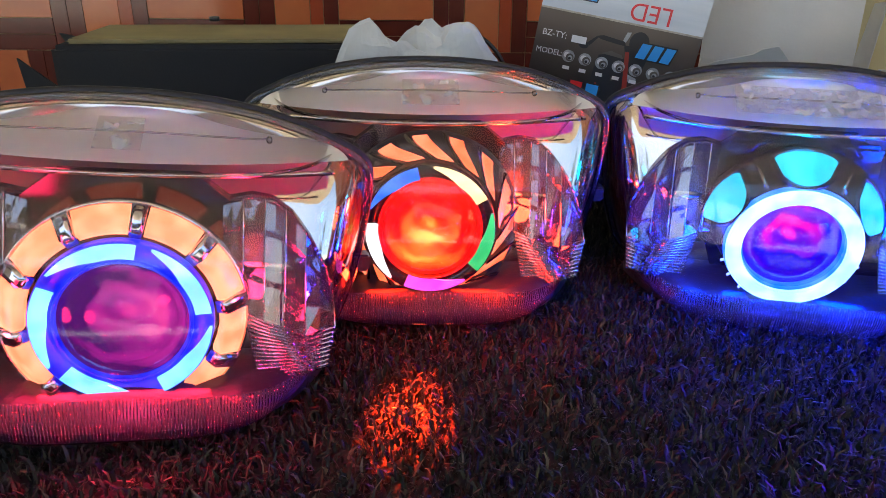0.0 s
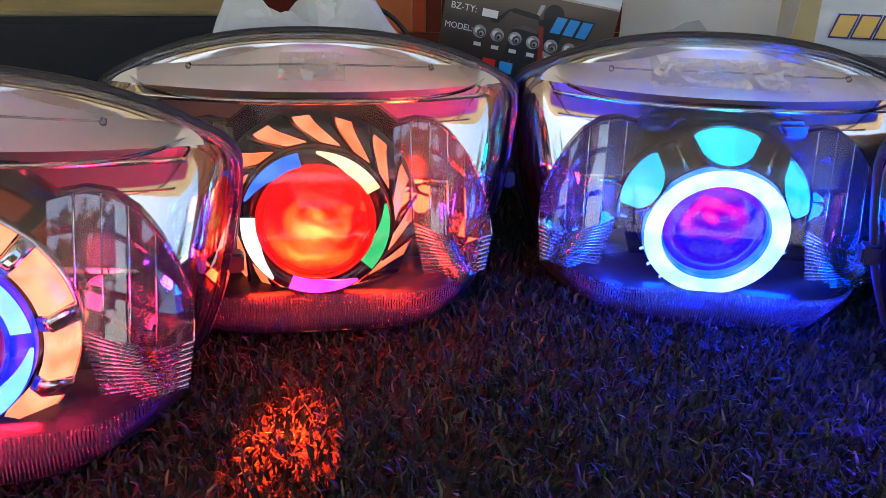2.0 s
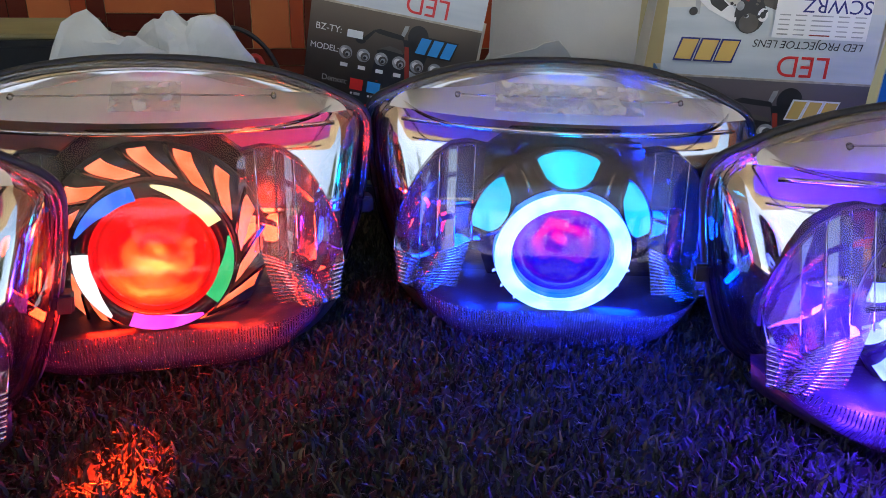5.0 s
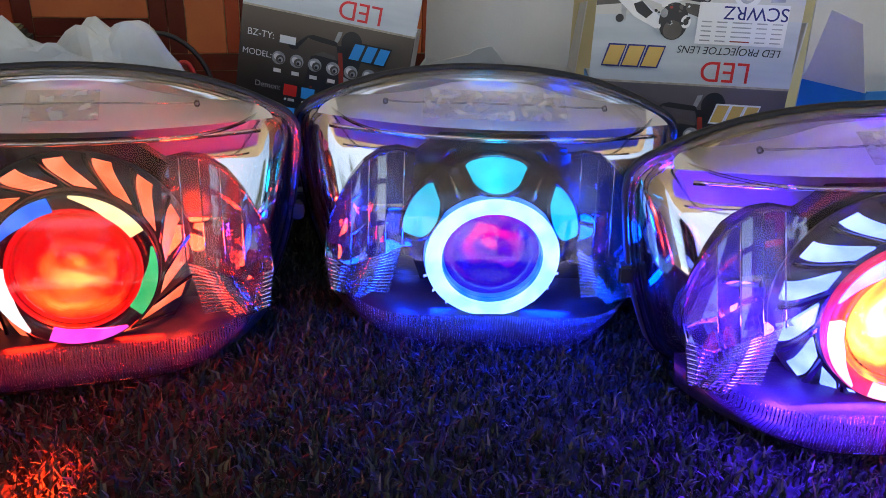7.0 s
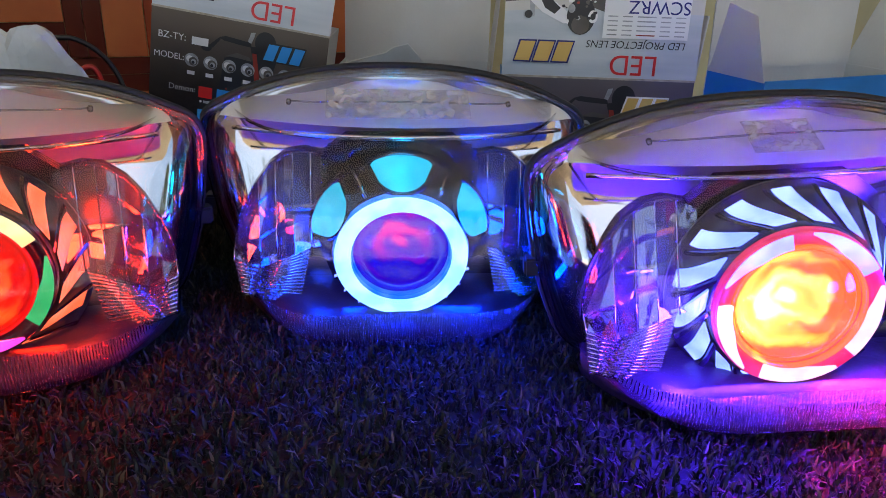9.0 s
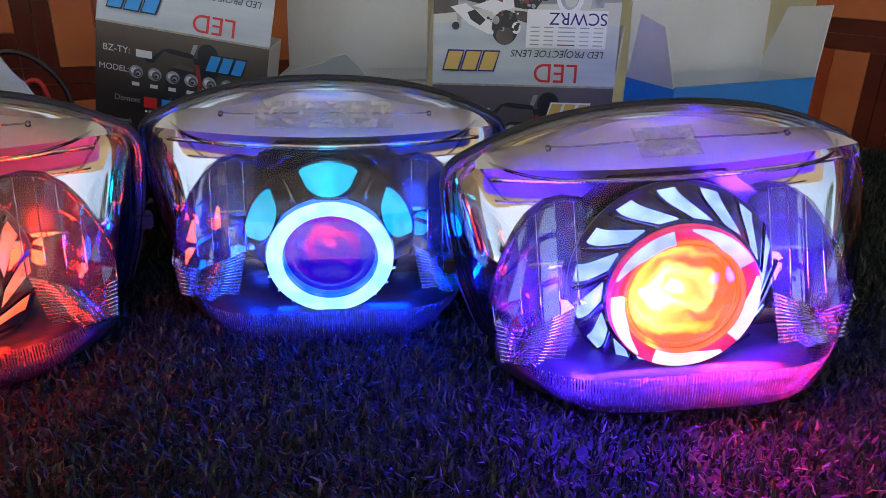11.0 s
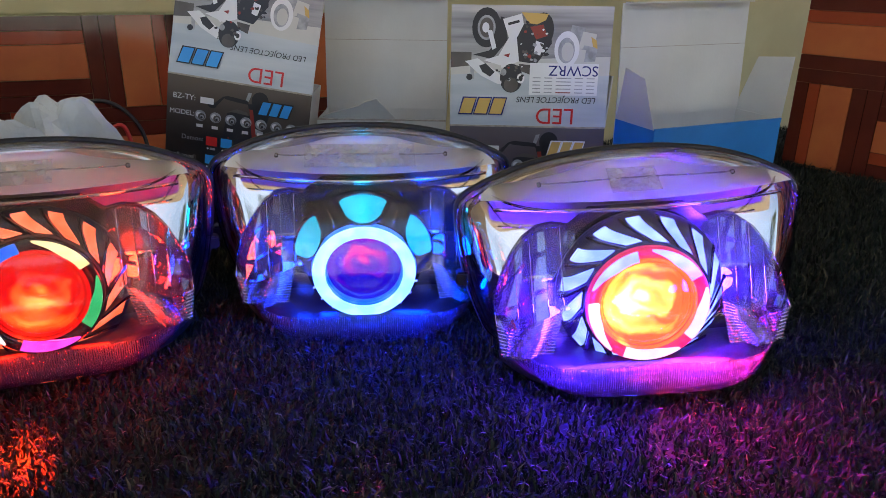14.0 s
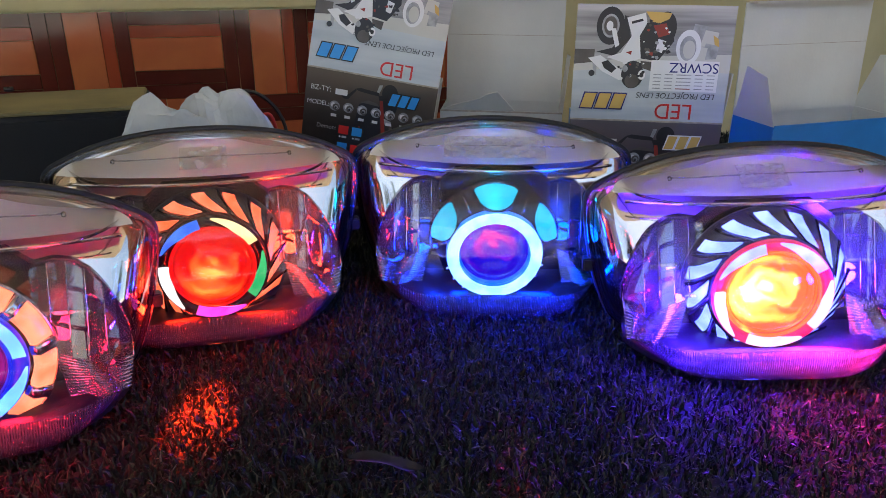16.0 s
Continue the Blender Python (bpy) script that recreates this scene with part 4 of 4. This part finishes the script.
    # projector picture
    for k, (x, z) in enumerate(((0.78, 0.78), (0.85, 0.73), (0.86, 0.62), (0.79, 0.60))):
        P([(x - 0.055, z - 0.07), (x + 0.045, z - 0.06), (x + 0.055, z + 0.05), (x - 0.03, z + 0.07)], (INK_SILVER, CARD_WHITE)[k % 2], -0.0011 - 0.00005 * k)
    P([(0.87, 0.76), (0.905, 0.73), (0.915, 0.66), (0.885, 0.68)], INK_GOLD, -0.0016)
    D(0.725, 0.655, 0.078, INK_WHITE, -0.0015, 1.4)
    D(0.722, 0.645, 0.052, INK_SILVER, -0.0016, 1.5)
    D(0.730, 0.635, 0.038, CARD_WHITE, -0.0017, 1.5)
    logo(panel, 0.06 * W, 0.11 * H, 0.28 * W, 0.13 * H, INK_GOLD if gold else INK_BLUE, INK_NAVY if gold else INK_DARK)
    words("word", "LED", 0.80 * W, 0.20 * H, 0.024, INK_RED, panel, True)
    words("word", "LED PROJECTOE LENS", 0.93 * W, (0.27 if note else 0.34) * H, 0.0085, INK_DARK, panel, True, 0.2)
    if note:
        part("note_paper", bar(0.50 * W, 0.93 * W, 0.275 * H, 0.54 * H, -0.0029), INK_WHITE, panel, "white paper label")
        words("word", "SCWRZ", 0.93 * W, 0.545 * H, 0.0150, INK_NAVY, panel, True, 0.0, -0.0034)
        for k in range(5):
            for q in range(6):
                x0 = 0.52 + 0.064 * q + 0.010 * ((k * 3 + q) % 3)
                part("text_bar", bar(x0 * W, (x0 + 0.050) * W, (0.295 + 0.030 * k) * H, (0.303 + 0.030 * k) * H, -0.0034), INK_BRICK if k == 0 and q in (2, 3) else INK_SILVER, panel)


def carton(m, label, W, H, D, front, lid_lean, lid_h, lid_kind, gold=False, note=False, right_flap=0.0, tear=False):
    """An open carton; its foot's front left corner at m, the lid standing up from the back or front edge."""
    c = thing("carton", m, label, "box", "open cardboard cartons")
    mats = {"dark": CARD_DARK, "plum": CARD_PLUM, "blue": CARD_BLUE, "white": CARD_WHITE}
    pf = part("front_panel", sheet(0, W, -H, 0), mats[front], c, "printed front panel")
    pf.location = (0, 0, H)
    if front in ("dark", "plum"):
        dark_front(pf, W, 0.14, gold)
    part("fold_edge", box(0, W, -0.0012, 0.0012, H - 0.0006, H + 0.0012), CARD_EDGE if front != "blue" else CARD_BLUE, c)
    for x, nm in ((0.0, "side_panel"), (W, "side_panel")):
        ob = part(nm, box(-0.0006, 0.0006, 0.001, D, 0, H), CARD_BLUE if front in ("blue", "plum") and not x else CARD_WHITE, c)
        ob.location.x = x - (0.0006 if x else -0.0006)
    part("back_panel", box(0, W, D, D + 0.0012, 0, H), CARD_WHITE, c)
    part("bottom_panel", box(0.001, W - 0.001, 0.001, D, 0.0, 0.0012), CARD_WHITE, c)
    ld = part("lid", sheet(0, W, 0, lid_h), CARD_GREY if lid_kind == "print" else CARD_WHITE, c, "raised lid, print upside down" if lid_kind == "print" else "raised white lid")
    ld.matrix_basis = pose(0, 0.0 if lid_kind == "print" else D, H, -lid_lean, 0, 0)
    if lid_kind == "print":
        grey_lid(ld, W, lid_h, gold, note)
    else:
        part("tuck_flap", box(0.004, W - 0.004, -0.012, 0.0006, lid_h, lid_h + 0.0012), CARD_WHITE, ld)
        part("crease", box(0, W, -0.0009, -0.0005, lid_h * 0.62, lid_h * 0.625), CARD_EDGE, ld)
    if right_flap:
        fl = part("side_flap", slab([(0, 0), (0, right_flap), (D * 0.75, right_flap * 0.92), (D, 0.012), (D, 0)][::-1], -0.0006, 0.0006), CARD_WHITE, c, "raised white side flap")
        fl.matrix_basis = pose(W, 0.0, H, 0, 0, 90) @ pose(0, 0, 0, 4, 0, 0)
    if front == "blue":
        fl = part("side_flap", slab([(0, 0), (0.006, 0.052), (D * 0.55, 0.060), (D * 0.9, 0.010), (D, 0)][::-1], -0.0006, 0.0006), CARD_WHITE, c, "raised grey-white side flap")
        fl.matrix_basis = pose(0.0, 0.0, H, 0, 0, 90) @ pose(0, 0, 0, -14, 0, 0)
    if tear:
        fl = part("torn_flap", slab([(0, 0), (W * 0.62, 0.0), (W * 0.47, 0.029), (W * 0.38, 0.025), (W * 0.33, 0.019), (W * 0.1, 0.008)][::-1], -0.0006, 0.0006), CARD_WHITE, c, "torn white carton flap")
        fl.matrix_basis = pose(0.0, 0.004, H, 24, 0, 0)
    return c


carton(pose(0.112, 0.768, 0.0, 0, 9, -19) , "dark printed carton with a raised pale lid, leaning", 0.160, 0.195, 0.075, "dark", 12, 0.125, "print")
carton(pose(0.300, 0.735, 0.0, 0, 0, -21), "open white carton with a torn flap", 0.152, 0.135, 0.075, "white", 6, 0.135, "white", right_flap=0.07, tear=True)
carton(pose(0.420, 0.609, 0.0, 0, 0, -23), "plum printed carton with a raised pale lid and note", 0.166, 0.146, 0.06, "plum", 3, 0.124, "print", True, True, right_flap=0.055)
carton(pose(0.592, 0.484, 0.0, 0, 0, 3), "open blue carton with a white lid standing up", 0.170, 0.155, 0.065, "blue", 3, 0.118, "white", right_flap=0.066)


# ---- loose things ----
def case_box():
    c = thing("equipment_case", pose(-0.300, 0.640, 0.0, 0, 0, 4), "black case with a dusty olive top on turf", "case")
    part("body", box(0, 0.268, 0, 0.13, 0, 0.166, 0.004), CASE, c, "black case body")
    part("top_board", box(0.012, 0.262, 0.008, 0.126, 0.1665, 0.1705, 0.0015), OLIVE, c, "dusty olive top")
    part("knob", ring_arc([(0.002, 0), (0.005, 0), (0.005, 0.004), (0.002, 0.004)], 0, 360, 12), BLACK, c).matrix_basis = pose(0.12, 0.11, 0.1755, 90)
    part("end_flap", slab([(0.0, 0.0), (0.0, 0.13), (-0.03, 0.155), (-0.026, 0.12), (-0.034, 0.11), (-0.02, 0.09), (-0.03, 0.06), (-0.012, 0.04)], 0.004, 0.007), CASE, c, "torn black end flap")
    part("end_flap", slab([(0.0, 0.02), (0.0, 0.155), (-0.035, 0.163), (-0.022, 0.14), (-0.028, 0.10)], 0.118, 0.121), CASE, c)


case_box()


def bag(m, label, sx, sy, sz, seed):
    """A crumpled thin plastic bag."""
    bm = bmesh.new()
    bmesh.ops.create_icosphere(bm, subdivisions=4, radius=1)
    for v in bm.verts:
        p = v.co.copy()
        q = p + Vector((seed, seed * 2, 0))
        fold = 0.55 * abs(noise.noise(q * 0.9)) + 0.22 * abs(noise.noise(Vector((q.x * 2.1, q.y * 2.1, q.z * 1.0)))) - 0.06 + 0.03 * noise.cell(q * 3.1)
        p *= 0.80 + fold
        top = max(0.0, p.z)
        v.co = Vector((p.x * sx * (1 - 0.25 * top), p.y * sy * (1 - 0.35 * top), (max(-0.9, p.z) + 0.9) * sz))
    ob = part("plastic_bag", bm, BAG)
    ob.matrix_basis = m
    tagged(ob, label, "bag", "crumpled plastic bags")


bag(pose(-0.030, 0.612, -0.001, 0, 6, 10), "crumpled white plastic bag standing beside the black case", 0.080, 0.018, 0.098, 5.3)
bag(pose(0.044, 0.660, -0.001, 0, 0, -12), "tall crumpled white plastic bag between case and carton", 0.064, 0.028, 0.105, 9.4)


def cable(points, radius, mat, label):
    ob = part("cable", tube(spline(points, 8), radius, 8), mat)
    tagged(ob, label, "cable", "loose cables")


cable([(0.010, 0.735, 0.120), (0.035, 0.742, 0.158), (0.075, 0.752, 0.164), (0.106, 0.750, 0.13), (0.112, 0.74, 0.06), (0.11, 0.73, 0.0)], 0.0022, CABLE, "thin black cable hanging beside the carton")
cable([(0.055, 0.70, 0.0), (0.06, 0.70, 0.12), (0.075, 0.70, 0.142), (0.095, 0.70, 0.135), (0.10, 0.70, 0.0)], 0.0022, CABLE_RED, "red cable loop between case and carton")


def dry_leaf():
    rows = []
    for i in range(15):
        t = i / 14
        w = 0.0065 * math.sin(math.pi * t) ** 0.7 * (1 + 0.25 * math.sin(9 * t))
        rows.append([(0.055 * (t - 0.5), s * w, 0.002 + 0.003 * math.sin(5 * t) + 0.003 * abs(s)) for s in (-1, -0.5, 0, 0.5, 1)])
    ob = part("dry_leaf", loft(rows), LEAFDRY)
    ob.matrix_basis = pose(0.137, 0.246, 0.0, 0, 0, -22)
    tagged(ob, "dark shrivelled dry leaf on the turf", "leaf")


dry_leaf()


# ---- garden behind the camera, seen in the reflections ----
def tree(x, y, h, spread, seed):
    rng = np.random.default_rng(seed)
    t = thing("tree", pose(x, y, 0), "leafy green garden tree before the porch", "tree", "garden trees")
    part("trunk", tube([(0, 0, 0), (0.05, 0.02, h * 0.3), (0.0, 0.05, h * 0.6), (0.08, 0, h * 0.85)], lambda s: 0.11 * (1 - 0.75 * s), 9), BARK, t)
    n = 5200
    cl = rng.normal(0, 1, (22, 3)) * np.array([spread * 0.5, spread * 0.5, h * 0.17]) + np.array([0, 0, h * 0.68])
    p = cl[rng.integers(0, 22, n)] + rng.normal(0, 0.28, (n, 3))
    a, b = rng.normal(0, 1, (n, 3)), rng.normal(0, 1, (n, 3))
    a /= np.linalg.norm(a, axis=1)[:, None]
    b /= np.linalg.norm(b, axis=1)[:, None]
    s = rng.uniform(0.08, 0.18, n)[:, None]
    v = np.stack([p - a * s, p + b * s * 0.5, p + a * s, p - b * s * 0.5], 1).reshape(-1, 3)
    f = (np.arange(n)[:, None] * 4 + np.arange(4)).tolist()
    part("crown", (v.tolist(), f), FOLIAGE, t)


for k, (x, y, h, s) in enumerate(((-2.4, -6.5, 2.7, 1.3), (0.8, -7.5, 3.1, 1.5), (3.6, -6.2, 2.5, 1.3), (-5.0, -7.0, 2.7, 1.4), (-0.7, -8.6, 2.8, 1.5), (2.2, -9.0, 2.9, 1.5), (6.2, -6.6, 2.6, 1.4))):
    tree(x, y, h, s, 20 + k)

# ---- wall tiles ----
weave(wall_back, -0.874, 0.426, -0.024, 0.236, 0.130, lambda x, z: pose(x, WALL_Y, z), 1)
weave(wall_right, 0.0, 0.952, -0.006, 0.54, 0.136, lambda x, z: pose(0, -x, z, 0, 0, -90), 1)
